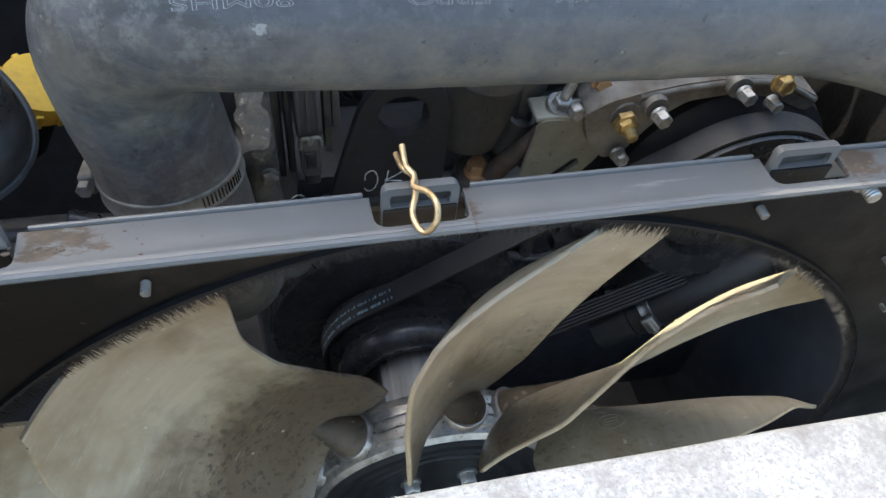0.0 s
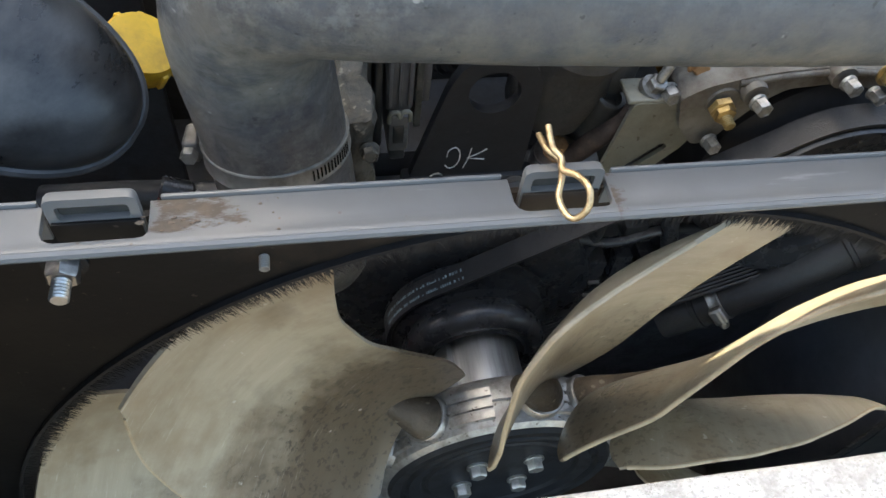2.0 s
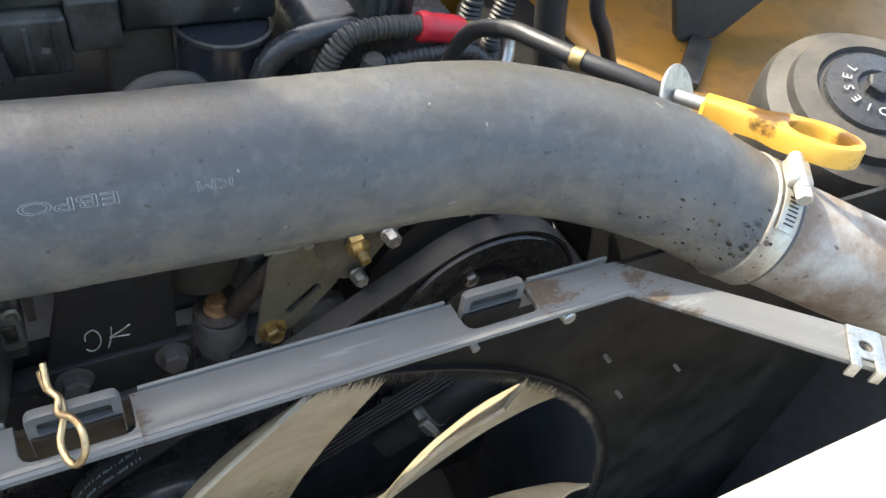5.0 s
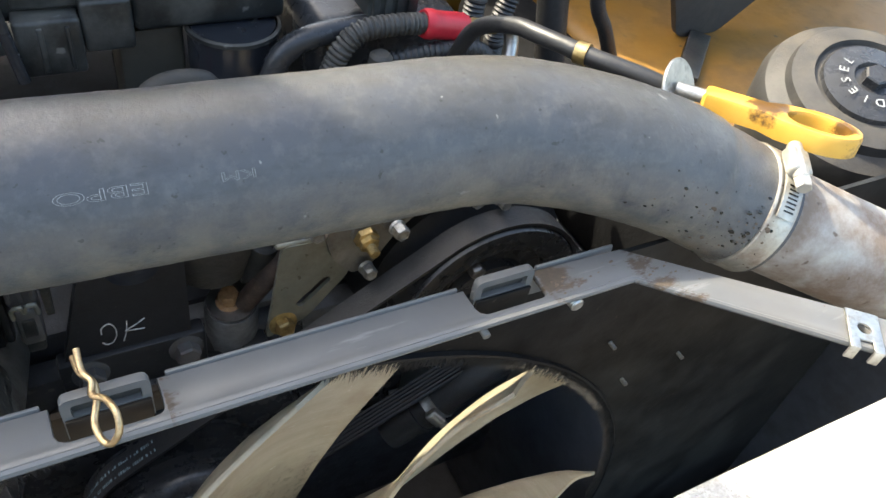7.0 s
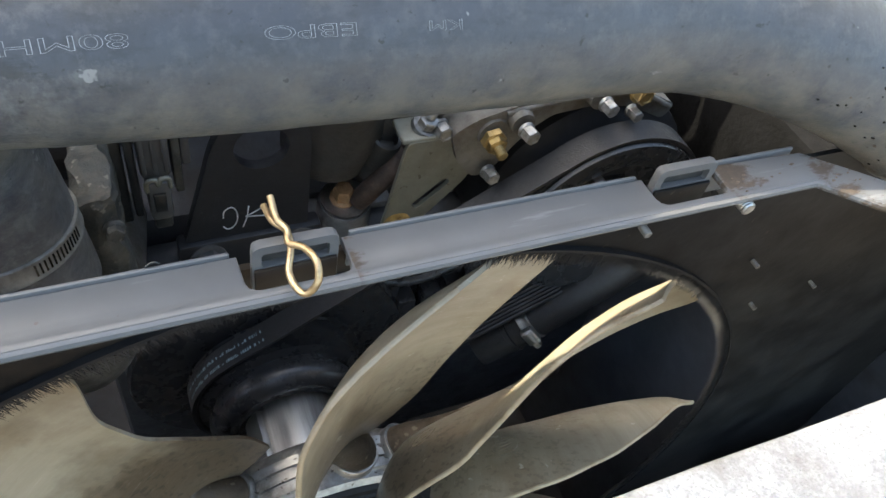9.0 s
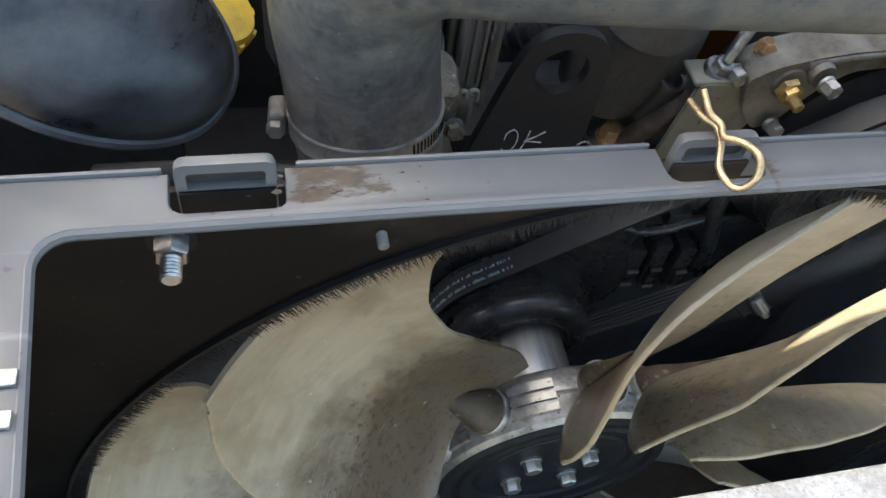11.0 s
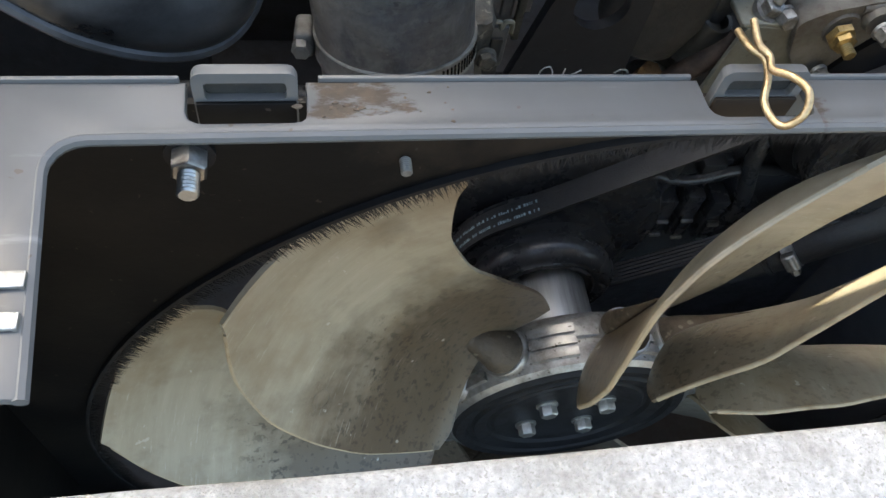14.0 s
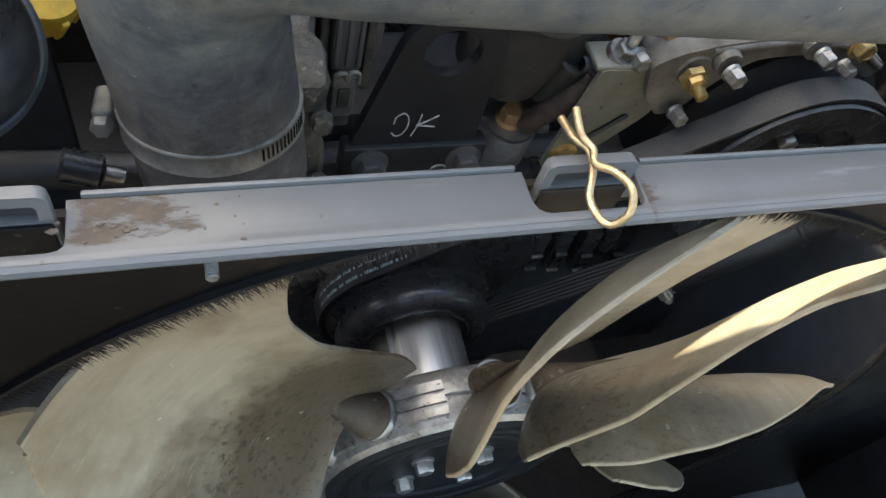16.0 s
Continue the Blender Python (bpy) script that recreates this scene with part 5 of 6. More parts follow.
def red_tank():
    r = thing("red_cylinder", (-0.40, 0.09, 0.6), "scuffed red painted cylinder with grey band", "cylinder")
    p, d = Vector((-0.594, 0.15, 0.60)), Vector((0.363, 0.0, 0.932)).normalized()
    bm = bmesh.new()
    add_lathe(bm, p, d, [(0, 0), (0.075, 0), (0.08, 0.008), (0.08, 0.60), (0.073, 0.62), (0.055, 0.63), (0.03, 0.634), (0, 0.634)], 56)
    part("shell", bm, "red_paint", r)
    bm = bmesh.new()
    add_lathe(bm, p + d * 0.115, d, [(0.0805, 0), (0.082, 0.001), (0.082, 0.080), (0.0805, 0.081)], 56)
    part("band", bm, "grimy_pipe", r, "dull grey metal band")


red_tank()

# ---------------------------------------------------------------- engine front, small things


def ribbed_tube(name, pts, r, mat, label, category, pitch=0.0042, n=26):
    path = smooth_path(pts, n)
    length, rad, fine, acc = 0.0, [], [], 0.0
    for a, b in zip(path, path[1:]):
        m = max(1, int((b - a).length / (pitch / 4)))
        for k in range(m):
            fine.append(a.lerp(b, k / m))
    fine.append(path[-1])
    for a, b in zip(fine, fine[1:] + fine[-1:]):
        rad.append(r * (1.0 if (acc % pitch) < pitch * 0.55 else 0.84))
        acc += (b - a).length
    bm = bmesh.new()
    add_tube(bm, fine, rad, 14)
    return single(name, bm, mat, label, category)


def wiring_connectors():
    w = thing("wiring_connector", (-0.045, 0.21, 1.0), "stacked dusty black plastic plugs on the engine front", "connector")

    def block(name, x0, x1, y0, y1, z0, z1, mat, bevel=0.002):
        bm = bmesh.new()
        add_box(bm, x0, x1, y0, y1, z0, z1, bevel)
        return part(name, bm, mat, w)
    block("housing", -0.074, -0.056, 0.196, 0.25, 1.020, 1.130, "black_plastic")
    block("housing", -0.0545, -0.0490, 0.190, 0.24, 1.030, 1.130, "black_plastic")
    body = block("housing", -0.0475, -0.0290, 0.187, 0.24, 1.066, 1.130, "connector_grey", 0.003)
    block("plug", -0.0455, -0.0310, 0.184, 0.22, 1.030, 1.064, "connector_grey", 0.003)
    block("plug", -0.0440, -0.0325, 0.186, 0.21, 1.020, 1.032, "black_plastic")
    block("cover_sheet", -0.0275, -0.0225, 0.190, 0.25, 1.048, 1.130, "dusty_cast", 0.001)
    block("cover_sheet", -0.0210, -0.0155, 0.200, 0.26, 1.062, 1.130, "connector_grey", 0.001)
    for x in (-0.0450, -0.0385, -0.0320):
        bm = bmesh.new()
        add_box(bm, x - 0.0012, x + 0.0012, 0.1845, 0.189, 1.072, 1.128, 0.0006)
        part("rib", bm, "connector_grey", body)
    # spring clip bent round the plug
    bm = bmesh.new()
    add_tube(bm, smooth_path([(-0.0455, 0.183, 1.060), (-0.0450, 0.1815, 1.069), (-0.0400, 0.181, 1.071), (-0.0385, 0.181, 1.066), (-0.0365, 0.181, 1.071), (-0.0320, 0.1815, 1.070), (-0.0310, 0.183, 1.061)], 5), 0.0016, 8)
    part("clip", bm, "olive_bracket", w, "dull metal spring clip")
    bm = bmesh.new()
    add_box(bm, -0.0425, -0.0345, 0.1820, 0.186, 1.040, 1.056, 0.0012)
    part("latch", bm, "black_plastic", w)


wiring_connectors()


def casting_lumps():
    c = thing("water_outlet", (-0.075, 0.15, 0.97), "rough dirty cast housing beside the hose elbow", "casting")
    bm = bmesh.new()
    add_box(bm, -0.084, -0.062, 0.118, 0.20, 0.98, 1.125, 0.008)
    bmesh.ops.subdivide_edges(bm, edges=bm.edges[:], cuts=9, use_grid_fill=True)
    add_lathe(bm, (-0.062, 0.128, 1.02), (0.1, -1, 0.3), [(0, 0), (0.014, 0), (0.014, 0.012), (0.010, 0.014), (0, 0.014)], 20)
    for v in bm.verts:
        v.co += noise.noise_vector(v.co * 42) * 0.0055 + noise.noise_vector(v.co * 130) * 0.0022
    part("body", bm, "dusty_cast", c)
    for p in ((-0.0655, 0.116, 1.058), (-0.066, 0.116, 1.105)):
        bolt(c, p, (0, -1, 0.2), 0.0085, 0.005, "dusty_cast", 0.006)


casting_lumps()


def pump_body():
    c = thing("water_pump", (0.08, 0.24, 0.98), "dark cast pump body behind the bracket plate", "pump")
    bm = bmesh.new()
    add_lathe(bm, (0.095, 0.235, 1.07), (0.1, -0.2, 1), [(0, -0.06), (0.035, -0.055), (0.038, -0.02), (0.032, 0.01), (0.036, 0.02), (0.030, 0.04), (0, 0.045)], 32)
    add_tube(bm, smooth_path([(0.13, 0.245, 0.98), (0.128, 0.232, 1.03), (0.135, 0.235, 1.07), (0.15, 0.26, 1.11)], 6), 0.0155, 20)
    part("body", bm, "cast_iron", c)
    bm = bmesh.new()
    add_tube(bm, smooth_path([(0.155, 0.204, 1.072), (0.168, 0.215, 1.105), (0.185, 0.23, 1.15)], 5), 0.0035, 12)
    part("rod", bm, "steel", c, "bright steel rod")
    bm = bmesh.new()
    add_lathe(bm, (0.119, 0.222, 1.008), (0.15, -0.25, 1), [(0, 0), (0.0125, 0), (0.0125, 0.040), (0.0115, 0.042), (0.0085, 0.042), (0.0080, 0.034), (0, 0.034)], 28)
    part("breather_cap", bm, "black_plastic", c, "hollow black cap")
    bm = bmesh.new()
    add_tube(bm, smooth_path([(0.108, 0.212, 0.985), (0.116, 0.206, 1.004), (0.127, 0.203, 1.022), (0.140, 0.206, 1.040)], 5), 0.0085, 14)
    part("link", bm, "rust_iron", c, "rusty brown iron link")


pump_body()


def front_small_parts():
    g = thing("engine_front_plugs", (0.15, 0.21, 0.9), "small dark plugs, pipes and bolts on the engine front", "fittings")
    rng = random.Random(12)
    for k in range(14):
        x, z = rng.uniform(0.10, 0.28), rng.uniform(0.79, 0.95)
        bm = bmesh.new()
        if k % 3:
            add_hex(bm, (x, 0.213, z), (0, -1, 0), 0.012, 0.008, k, 0.009, 0.002)
        else:
            add_box(bm, x - 0.01, x + 0.012, 0.196, 0.214, z - 0.008, z + 0.008, 0.002)
        part("plug", bm, "black_gloss" if k % 2 else "black_steel", g)
    # upright connectors with shiny latches
    for x, z, h in ((0.158, 0.812, 0.050), (0.182, 0.806, 0.062), (0.211, 0.800, 0.058), (0.246, 0.806, 0.040)):
        bm = bmesh.new()
        add_box(bm, x - 0.009, x + 0.009, 0.188, 0.214, z, z + h, 0.003)
        add_box(bm, x - 0.006, x + 0.006, 0.183, 0.190, z + 0.006, z + h * 0.55, 0.002)
        body = part("connector", bm, "black_gloss", g)
        for q in (0.004, h * 0.5):
            bm = bmesh.new()
            add_box(bm, x - 0.0065, x + 0.0045, 0.1815, 0.1845, z + q, z + q + 0.0030, 0.0006)
            part("latch", bm, "zinc", body, "small bright latch")
    for pts, r in (([(0.125, 0.20, 0.79), (0.135, 0.195, 0.84), (0.150, 0.20, 0.90), (0.148, 0.21, 0.955)], 0.007), ([(0.225, 0.20, 0.79), (0.230, 0.192, 0.85), (0.215, 0.195, 0.91), (0.222, 0.21, 0.955)], 0.008),
                   ([(0.10, 0.205, 0.90), (0.16, 0.195, 0.885), (0.22, 0.198, 0.895), (0.30, 0.205, 0.875)], 0.0055)):
        bm = bmesh.new()
        add_tube(bm, smooth_path(pts, 6), r, 14)
        part("pipe", bm, "black_gloss", g)


front_small_parts()


def coolant_hose():
    h = thing("coolant_hose", (0.3, 0.15, 0.84), "black rubber coolant hose with a steel clamp", "hose")
    path = smooth_path([(0.235, 0.165, 0.79), (0.272, 0.158, 0.825), (0.315, 0.15, 0.875), (0.36, 0.145, 0.92), (0.42, 0.15, 0.96)], 8)
    bm = bmesh.new()
    add_tube(bm, path, 0.021, 24)
    part("tube", bm, "belt_rubber", h)
    for k in (6, 24):
        q = path[k]
        w = (path[k + 1] - path[k - 1]).normalized()
        bm = bmesh.new()
        add_lathe(bm, q - w * 0.003, w, [(0.0205, 0), (0.0228, 0.001), (0.0228, 0.005), (0.0205, 0.006)], 28)
        part("bead", bm, "belt_rubber", h)


coolant_hose()
hose_clamp((0.277, 0.157, 0.832), (0.04, -0.006, 0.042), 0.0213, (-0.3, -1, 0.5), "small steel clamp on the lower coolant hose", 1)

ribbed_tube("engine_hose", [(-0.02, 0.30, 1.03), (0.012, 0.262, 1.05), (0.035, 0.252, 1.068), (0.06, 0.262, 1.085), (0.10, 0.30, 1.10)], 0.015, "black_steel", "ribbed black hose behind the bracket plate", "hose", 0.009)


def oil_sender():
    o = thing("oil_pressure_sender", (-0.18, 0.12, 1.06), "small black plug with a grey ring end", "sensor")
    bm = bmesh.new()
    add_rod(bm, (-0.186, 0.118, 1.080), (-0.168, 0.116, 1.074), 0.0085, 20, chamfer=0.0015)
    part("plug", bm, "black_gloss", o)
    bm = bmesh.new()
    add_rod(bm, (-0.168, 0.116, 1.074), (-0.158, 0.115, 1.0705), 0.0042, 14, chamfer=0.001)
    part("ring", bm, "steel", o)
    bm = bmesh.new()
    add_tube(bm, smooth_path([(-0.26, 0.14, 1.05), (-0.20, 0.135, 1.055), (-0.14, 0.13, 1.055), (-0.09, 0.13, 1.06)], 6), 0.010, 16)
    single("rubber_pipe", bm, "black_steel", "black rubber pipe running below the elbow", "pipe")


oil_sender()

# ---------------------------------------------------------------- behind and right of the hose


def filter_box():
    b = thing("air_filter_box", (0.02, 0.45, 1.0), "dusty black moulded plastic filter housing with a stepped lower edge", "filter housing")

    def block(name, x0, x1, y0, y1, z0, z1, bevel=0.003, label="", parent=None, mat="black_plastic"):
        bm = bmesh.new()
        add_box(bm, x0, x1, y0, y1, z0, z1, bevel, seg=3)
        return part(name, bm, mat, parent or b, label)
    block("cover", -0.20, 0.186, 0.350, 0.62, 1.165, 1.455, 0.012)
    low = block("lower_step", -0.006, 0.0365, 0.333, 0.42, 1.134, 1.1765, 0.003, "scuffed moulded step")
    block("lower_step", 0.0372, 0.0715, 0.336, 0.42, 1.147, 1.186, 0.003)
    block("lower_step", 0.0722, 0.184, 0.340, 0.42, 1.157, 1.196, 0.005)
    block("lower_step", -0.205, -0.012, 0.338, 0.42, 1.150, 1.182, 0.003)
    for x in (-0.16, -0.09, -0.045):
        block("rib", x - 0.002, x + 0.002, 0.343, 0.36, 1.184, 1.36, 0.001)
    block("panel", -0.0035, 0.0415, 0.344, 0.36, 1.180, 1.30, 0.002)
    block("panel", 0.0465, 0.0700, 0.346, 0.36, 1.190, 1.30, 0.002)
    block("rib", 0.008, 0.012, 0.331, 0.335, 1.138, 1.172, 0.001, "", low)
    block("rib", 0.026, 0.029, 0.331, 0.335, 1.138, 1.172, 0.001, "", low)
    bm = bmesh.new()
    add_tube(bm, [(-0.024, 0.330, 1.30), (-0.016, 0.329, 1.21), (-0.006, 0.328, 1.136)], 0.0042, 10)
    part("strap", bm, "black_gloss", b, "narrow black rubber strap")
    o = thing("oil_filter", (0.144, 0.345, 1.0), "glossy black cylinder below the filter housing", "filter")
    bm = bmesh.new()
    add_lathe(bm, (0.144, 0.345, 1.00), (0, 0, 1), [(0, 0), (0.0345, 0), (0.0345, 0.150), (0.0325, 0.156), (0, 0.156)], 48)
    part("can", bm, "oil_can", o)
    bm = bmesh.new()
    add_lathe(bm, (0.144, 0.345, 1.1515), (0, 0, 1), [(0.0340, 0), (0.0365, 0.001), (0.0365, 0.004), (0.0340, 0.005)], 40)
    part("seam_ring", bm, "black_plastic", o)
    bm = bmesh.new()
    add_box(bm, 0.060, 0.1085, 0.352, 0.40, 1.00, 1.152, 0.004)
    single("rocker_cover_end", bm, "olive_cover", "dull olive-black cover end below the filter housing", "cover")
    bm = bmesh.new()
    add_tube(bm, smooth_path([(0.058, 0.252, 1.160), (0.068, 0.250, 1.1705), (0.084, 0.250, 1.1735), (0.100, 0.252, 1.168), (0.108, 0.256, 1.150)], 5), 0.0070, 14)
    single("breather_hose", bm, "grey_cap", "short grey breather hose behind the charge hose", "hose")
    bm = bmesh.new()
    add_tube(bm, smooth_path([(0.158, 0.300, 1.130), (0.170, 0.300, 1.152), (0.194, 0.300, 1.163), (0.232, 0.302, 1.165), (0.27, 0.31, 1.160)], 6), 0.0095, 16)
    single("vacuum_pipe", bm, "black_gloss", "glossy black bent pipe", "pipe")


filter_box()


def valve_cover():
    v = thing("valve_cover", (0.24, 0.40, 1.0), "black moulded cover with a plug connector", "cover")
    bm = bmesh.new()
    add_box(bm, 0.195, 0.33, 0.31, 0.60, 1.05, 1.165, 0.016, seg=3)
    part("shell", bm, "black_gloss", v)
    bm = bmesh.new()
    add_box(bm, 0.235, 0.28, 0.30, 0.335, 1.172, 1.198, 0.004)
    part("plug", bm, "black_plastic", v)
    for k in range(4):
        bm = bmesh.new()
        add_box(bm, 0.239 + k * 0.010, 0.245 + k * 0.010, 0.2975, 0.302, 1.175, 1.195, 0.001)
        part("rib", bm, "black_plastic", v)


valve_cover()


def starter_cable():
    ribbed_tube("cable_conduit", [(0.196, 0.285, 1.10), (0.200, 0.280, 1.145), (0.217, 0.28, 1.172), (0.245, 0.28, 1.177), (0.277, 0.28, 1.175)], 0.0088, "cast_iron", "dusty brown corrugated cable conduit", "conduit")
    ribbed_tube("cable_conduit", [(0.225, 0.29, 1.12), (0.245, 0.275, 1.148), (0.28, 0.27, 1.156), (0.32, 0.272, 1.152), (0.345, 0.28, 1.13)], 0.0075, "belt_rubber", "black corrugated cable conduit", "conduit")
    c = thing("battery_cable", (0.30, 0.28, 1.16), "cable end with red sleeve and metal lug", "cable")
    bm = bmesh.new()
    add_lathe(bm, (0.273, 0.28, 1.1755), (0.042, 0, -0.0085), [(0, 0), (0.0105, 0), (0.0118, 0.003), (0.0118, 0.008), (0.0112, 0.010), (0.0112, 0.036), (0.0098, 0.040), (0, 0.040)], 28)
    part("sleeve", bm, "red_plastic", c, "red plastic sleeve")
    bm = bmesh.new()
    add_hex(bm, (0.313, 0.28, 1.1675), (0.042, 0, -0.006), 0.0135, 0.016, 0.2)
    add_rod(bm, (0.328, 0.28, 1.165), (0.342, 0.28, 1.163), 0.0045, 14)
    part("lug", bm, "gold_zinc", c, "brassy hexagon lug")
    bm = bmesh.new()
    add_tube(bm, smooth_path([(0.338, 0.283, 1.163), (0.350, 0.28, 1.166), (0.358, 0.278, 1.155), (0.352, 0.268, 1.135), (0.325, 0.26, 1.11)], 6), 0.0062, 14)
    part("elbow", bm, "steel", c, "bent metal tube")
    bm = bmesh.new()
    add_rod(bm, (0.232, 0.27, 1.12), (0.235, 0.268, 1.162), 0.011, 20, 0.009, 0.003)
    single("grey_plug", bm, "grey_cap", "dull grey rounded plug beside the conduit", "plug")


starter_cable()


def dipstick():
    d = thing("dipstick", (0.36, 0.04, 1.22), "yellow plastic ring handle, grimed brown, on a steel dipstick", "dipstick")
    a, b = Vector((0.3400, 0.0620, 1.2425)), Vector((0.3905, -0.0090, 1.2500))
    ax = (b - a).normalized()
    L = (b - a).length
    up = Vector((0.0, 0.13, 0.99))
    up = (up - ax * up.dot(ax)).normalized()
    side = up.cross(ax).normalized()

    def at(x, y, z=0.0):
        return a + ax * x + side * y + up * z
    bm = bmesh.new()
    # grip and ring in one outline
    n = 28
    grip = [(0.0, -0.0055), (0.002, -0.0075), (0.034, -0.008), (0.044, -0.0125)]
    outline = grip + [(L - 0.022 + 0.022 * math.cos(t), 0.0145 * math.sin(t)) for t in (-1.75 + 3.5 * k / n for k in range(n + 1))] + [(x, -y) for x, y in reversed(grip)]
    hole = [(L - 0.024 + 0.0165 * math.cos(t), 0.0095 * math.sin(t)) for t in (2 * math.pi * k / 28 for k in range(28))]
    m = Matrix(((*ax, 0), (*side, 0), (*up, 0), (0, 0, 0, 1))).transposed()
    m.translation = a - up * 0.0068
    add_plate(bm, outline, m, 0.0125, [hole], bevel=0.0030)
    part("handle", bm, "yellow_plastic", d)
    bm = bmesh.new()
    add_rod(bm, a - ax * 0.016, a + ax * 0.004, 0.0042, 18)
    part("ferrule", bm, "zinc", d)
    c = Vector((0.3350, 0.0755, 1.2365))
    bm = bmesh.new()
    add_lathe(bm, c, (0.35, -0.75, 0.5), [(0, -0.001), (0.0205, -0.001), (0.0210, 0), (0.0205, 0.001), (0, 0.001)], 40)
    part("guide_plate", bm, "zinc", d, "round bright guide plate")
    bm = bmesh.new()
    add_tube(bm, smooth_path([c, (0.318, 0.096, 1.2390), (0.300, 0.1220, 1.2385), (0.288, 0.150, 1.2360), (0.281, 0.180, 1.229), (0.276, 0.215, 1.205), (0.276, 0.24, 1.15), (0.27, 0.26, 1.05)], 6), 0.0058, 16)
    part("guide_tube", bm, "black_steel", d)
    bm = bmesh.new()
    add_rod(bm, (0.2960, 0.1290, 1.2380), (0.3000, 0.1225, 1.2386), 0.0070, 18)
    part("clip", bm, "gold_zinc", d)


dipstick()


def fuel_tank():
    t = thing("fuel_tank", (0.75, 0.2, 0.5), "yellow painted tank body with dusty top", "fuel tank")
    bm = bmesh.new()
    add_box(bm, 0.535, 1.30, 0.022, 0.62, 0.5, 1.075, 0.02, seg=3)
    part("body", bm, "yellow_paint", t)
    # two added sheets hide the tank's yellow side and stand in for dark depth
    bm = bmesh.new()
    add_box(bm, 0.44, 0.53, 0.03, 0.50, 0.955, 1.070, 0.01)
    part("dark_gap_sheet", bm, "shade_black", t, "black sheet, added in place of the dark gap beside the tank")
    bm = bmesh.new()
    add_box(bm, 0.442, 0.53, 0.03, 0.50, 0.36, 0.953, 0.01)
    part("side_panel", bm, "navy_panel", t, "smooth dark panel, added in place of the dim bluish depth")
    c = thing("diesel_filler", (0.575, 0.10, 1.075), "dusty grey fuel cap with black centre disc", "fuel cap")
    p, d = Vector((0.580, 0.104, 1.156)), Vector((-0.22, -0.22, 0.92)).normalized()
    bm = bmesh.new()
    add_lathe(bm, p, d, [(0, -0.095), (0.070, -0.095), (0.072, -0.03), (0.077, -0.018), (0.079, 0.012), (0.075, 0.022), (0.062, 0.028), (0.060, 0.036), (0.044, 0.040), (0.042, 0.036), (0, 0.036)], 64)
    part("rim", bm, "grey_cap", c)
    bm = bmesh.new()
    add_lathe(bm, p + d * 0.036, d, [(0, 0), (0.038, 0), (0.037, 0.004), (0.016, 0.009), (0.014, 0.006), (0, 0.006)], 48)
    disc = part("disc", bm, "black_gloss", c)
    bm = bmesh.new()
    add_hex(bm, p + d * 0.042, d, 0.018, 0.009, 0.4)
    part("hexagon", bm, "black_gloss", c)
    u, v, w = frame_of(d)
    word = "DIESEL"
    for k, ch in enumerate(word):
        cu = bpy.data.curves.new("letters", "FONT")
        cu.body, cu.size, cu.align_x, cu.extrude = ch, 0.0105, "CENTER", 0.0002
        tmp = new("letters", cu)
        me = bpy.data.meshes.new_from_object(tmp.evaluated_get(bpy.context.evaluated_depsgraph_get()))
        bpy.data.objects.remove(tmp)
        phi = radians(LETTER_TURN - 26 * k)
        rr = u * math.cos(phi) + v * math.sin(phi)
        tt = w.cross(rr)
        # letters stand outward from the centre
        m = Matrix(((*(-tt), 0), (*rr, 0), (*w, 0), (0, 0, 0, 1))).transposed()
        m.translation = p + w * 0.0455 + rr * 0.0205
        bm = bmesh.new()
        bm.from_mesh(me)
        bmesh.ops.transform(bm, matrix=m, verts=bm.verts)
        part("letter", bm, "white_print", disc, "white raised letter")


LETTER_TURN = 150.0
fuel_tank()


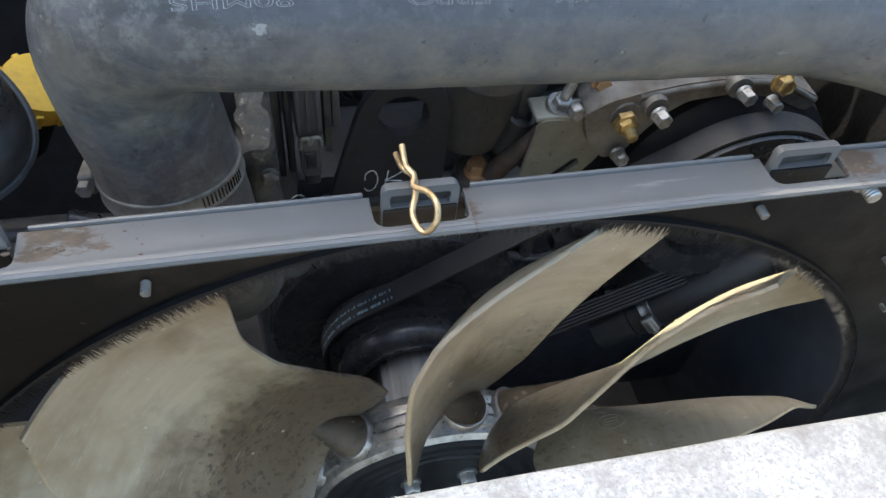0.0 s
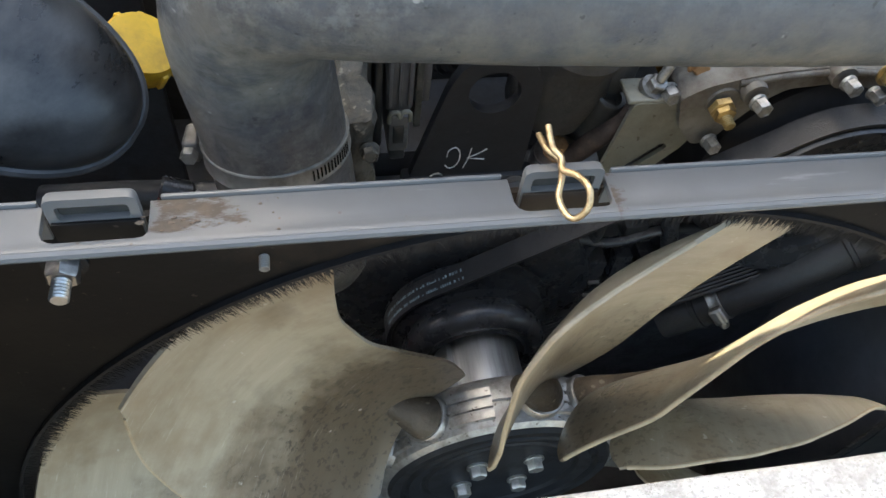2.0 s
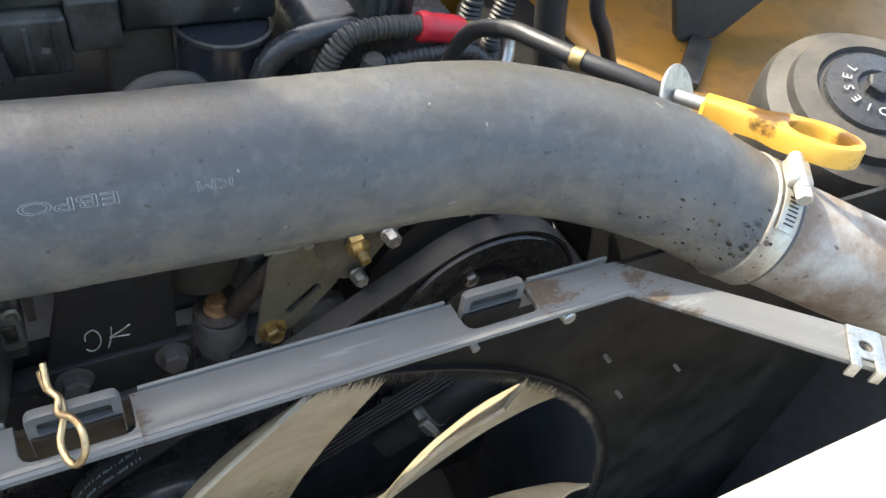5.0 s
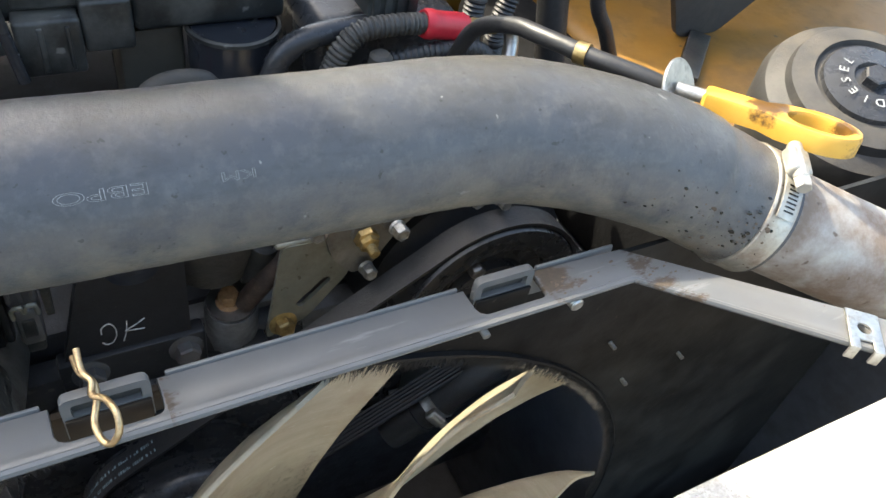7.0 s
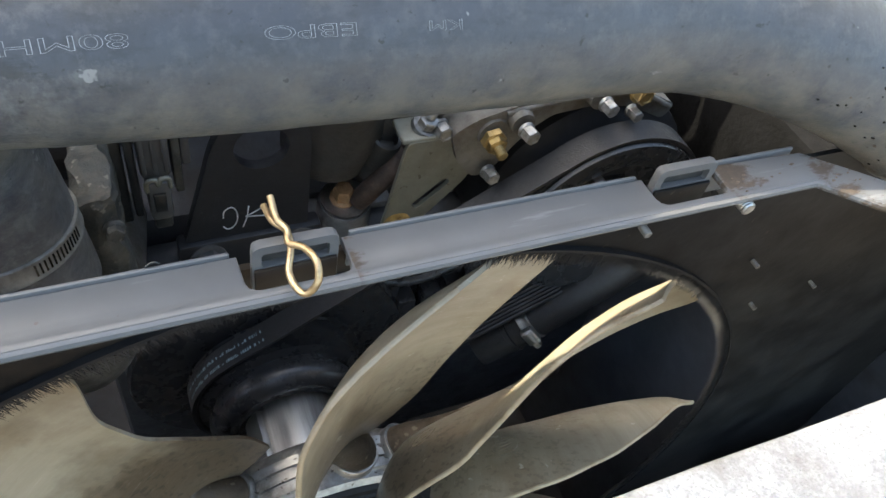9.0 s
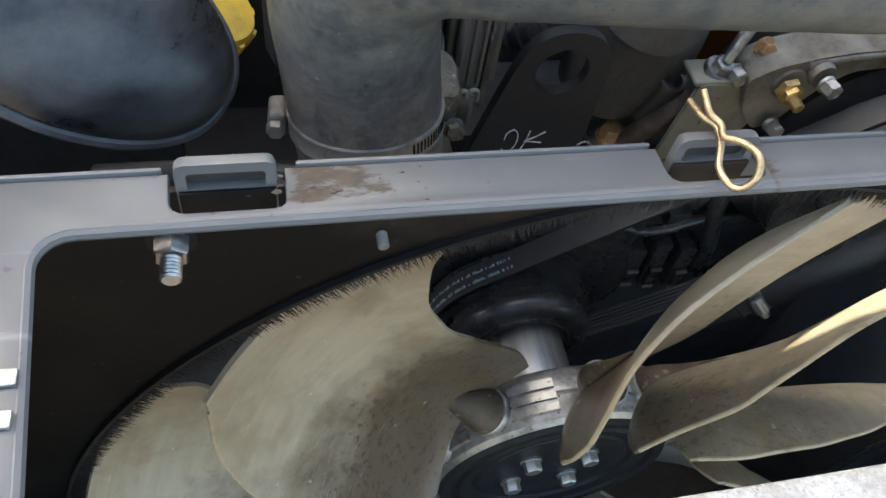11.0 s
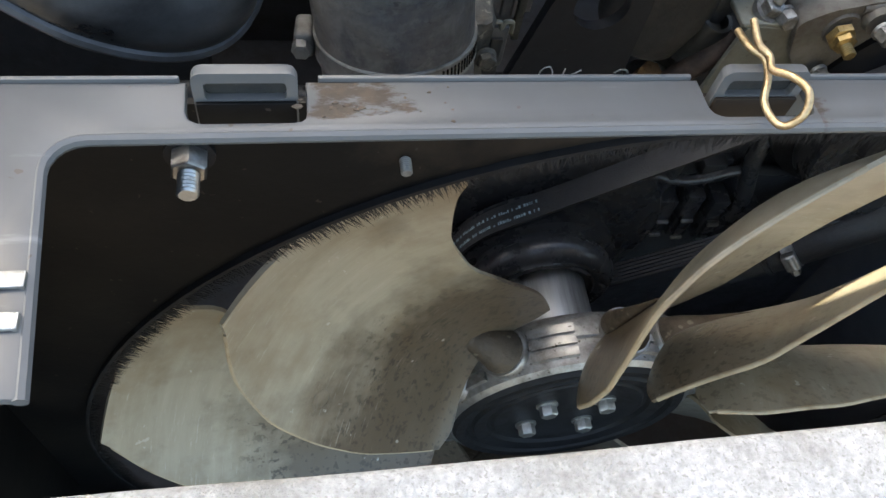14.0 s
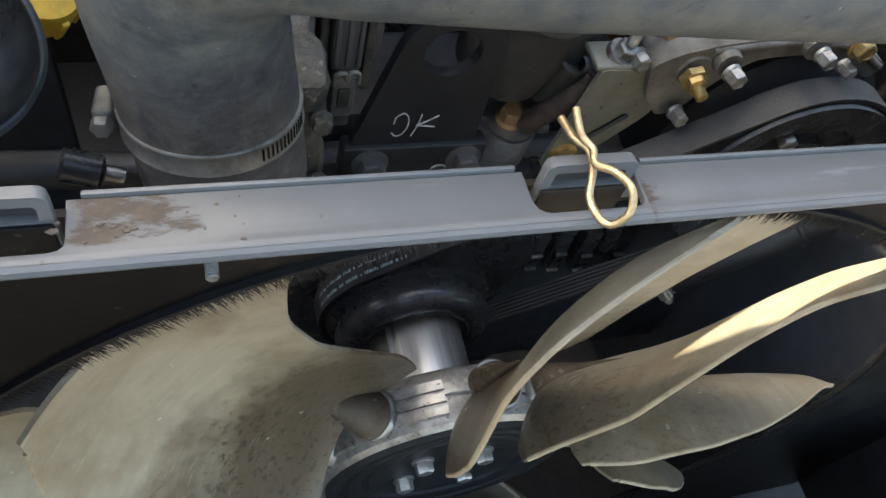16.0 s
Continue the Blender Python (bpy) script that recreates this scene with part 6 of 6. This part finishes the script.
def tank_top_things():
    b = thing("strap_bracket", (0.68, 0.34, 1.075), "dull grey bracket with a black strap on the yellow tank", "bracket")
    bm = bmesh.new()
    add_plate(bm, rounded([(0.640, 1.076), (0.700, 1.076), (0.790, 1.150), (0.800, 1.30), (0.600, 1.30), (0.604, 1.150)], 0.012), xz(0.352), 0.010, bevel=0.002)
    part("plate", bm, "grey_cap", b)
    bm = bmesh.new()
    add_box(bm, -0.012, 0.012, 0.0, 0.105, 0.0, 0.007, 0.002, Matrix.Translation((0.588, 0.276, 1.077)) @ Matrix.Rotation(-0.86, 4, "Z"))
    part("strap", bm, "black_plastic", b, "black webbing strap")
    bm = bmesh.new()
    add_tube(bm, smooth_path([(0.436, 0.345, 1.26), (0.440, 0.340, 1.17), (0.446, 0.335, 1.12), (0.455, 0.33, 1.072)], 6), 0.015, 18)
    single("rubber_hose", bm, "belt_rubber", "thick black rubber hose beside the yellow tank", "hose")
    bm = bmesh.new()
    add_tube(bm, smooth_path([(0.478, 0.335, 1.25), (0.486, 0.330, 1.155), (0.508, 0.328, 1.115), (0.530, 0.33, 1.078)], 6), 0.0075, 14)
    single("rubber_hose", bm, "belt_rubber", "thin black rubber hose beside the yellow tank", "hose")
    ribbed_tube("cable_conduit", [(0.352, 0.34, 1.25), (0.356, 0.335, 1.19), (0.351, 0.33, 1.14), (0.362, 0.34, 1.09)], 0.0100, "belt_rubber", "upright black corrugated conduit", "conduit")
    ribbed_tube("cable_conduit", [(0.402, 0.34, 1.25), (0.394, 0.335, 1.18), (0.380, 0.33, 1.13), (0.384, 0.335, 1.08)], 0.0100, "belt_rubber", "upright black corrugated conduit", "conduit")


tank_top_things()

# ---------------------------------------------------------------- the bay around


def bay():
    bm = bmesh.new()
    add_box(bm, 0.36, 1.40, 0.62, 0.64, 0.35, 1.75, 0.004)
    single("panel_right", bm, "yellow_paint", "yellow painted body panel with spots of dirt", "body panel", kind="structure")
    # added out of view: a tall sheet that shades the left half
    bm = bmesh.new()
    add_box(bm, -0.90, -0.276, 0.60, 0.62, 0.35, 2.45, 0.004)
    single("sun_block_panel", bm, "engine_dark", "unseen dark panel, added to keep the sun off the left side", "body panel", kind="structure")
    bm = bmesh.new()
    add_box(bm, -0.90, 1.40, -0.10, 0.95, 0.33, 0.36, 0.004)
    single("bay_floor", bm, "engine_dark", "dark oily floor pan of the engine bay", "floor pan", kind="structure")
    bm = bmesh.new()
    add_box(bm, -0.74, -0.72, -0.10, 0.95, 0.35, 1.24, 0.004)
    single("panel_left", bm, "engine_dark", "dark inner side panel of the engine bay", "body panel", kind="structure")
    bm = bmesh.new()
    add_box(bm, -0.62, 1.40, 0.93, 0.95, 0.35, 1.30, 0.004)
    single("bulkhead", bm, "engine_dark", "dark bulkhead behind the engine", "bulkhead", kind="structure")


bay()


# ---------------------------------------------------------------- crumbs and bits


def loose_bits():
    bm = bmesh.new()
    add_tube(bm, smooth_path([(-0.0550, 0.0080, 1.2018), (-0.0530, 0.0083, 1.2030), (-0.0510, 0.0078, 1.2034), (-0.0500, 0.0080, 1.2020)], 4), 0.0004, 6)
    single("straw", bm, "dusty_cast", "broken bit of dry straw on the flange's rear lip", "straw")
    bm = bmesh.new()
    add_box(bm, -0.2155, -0.2118, -0.1275, -0.1195, 1.188, 1.1925, 0.0012)
    single("rubber_plug", bm, "black_steel", "small black rubber plug in the pale beam's edge", "plug")


loose_bits()
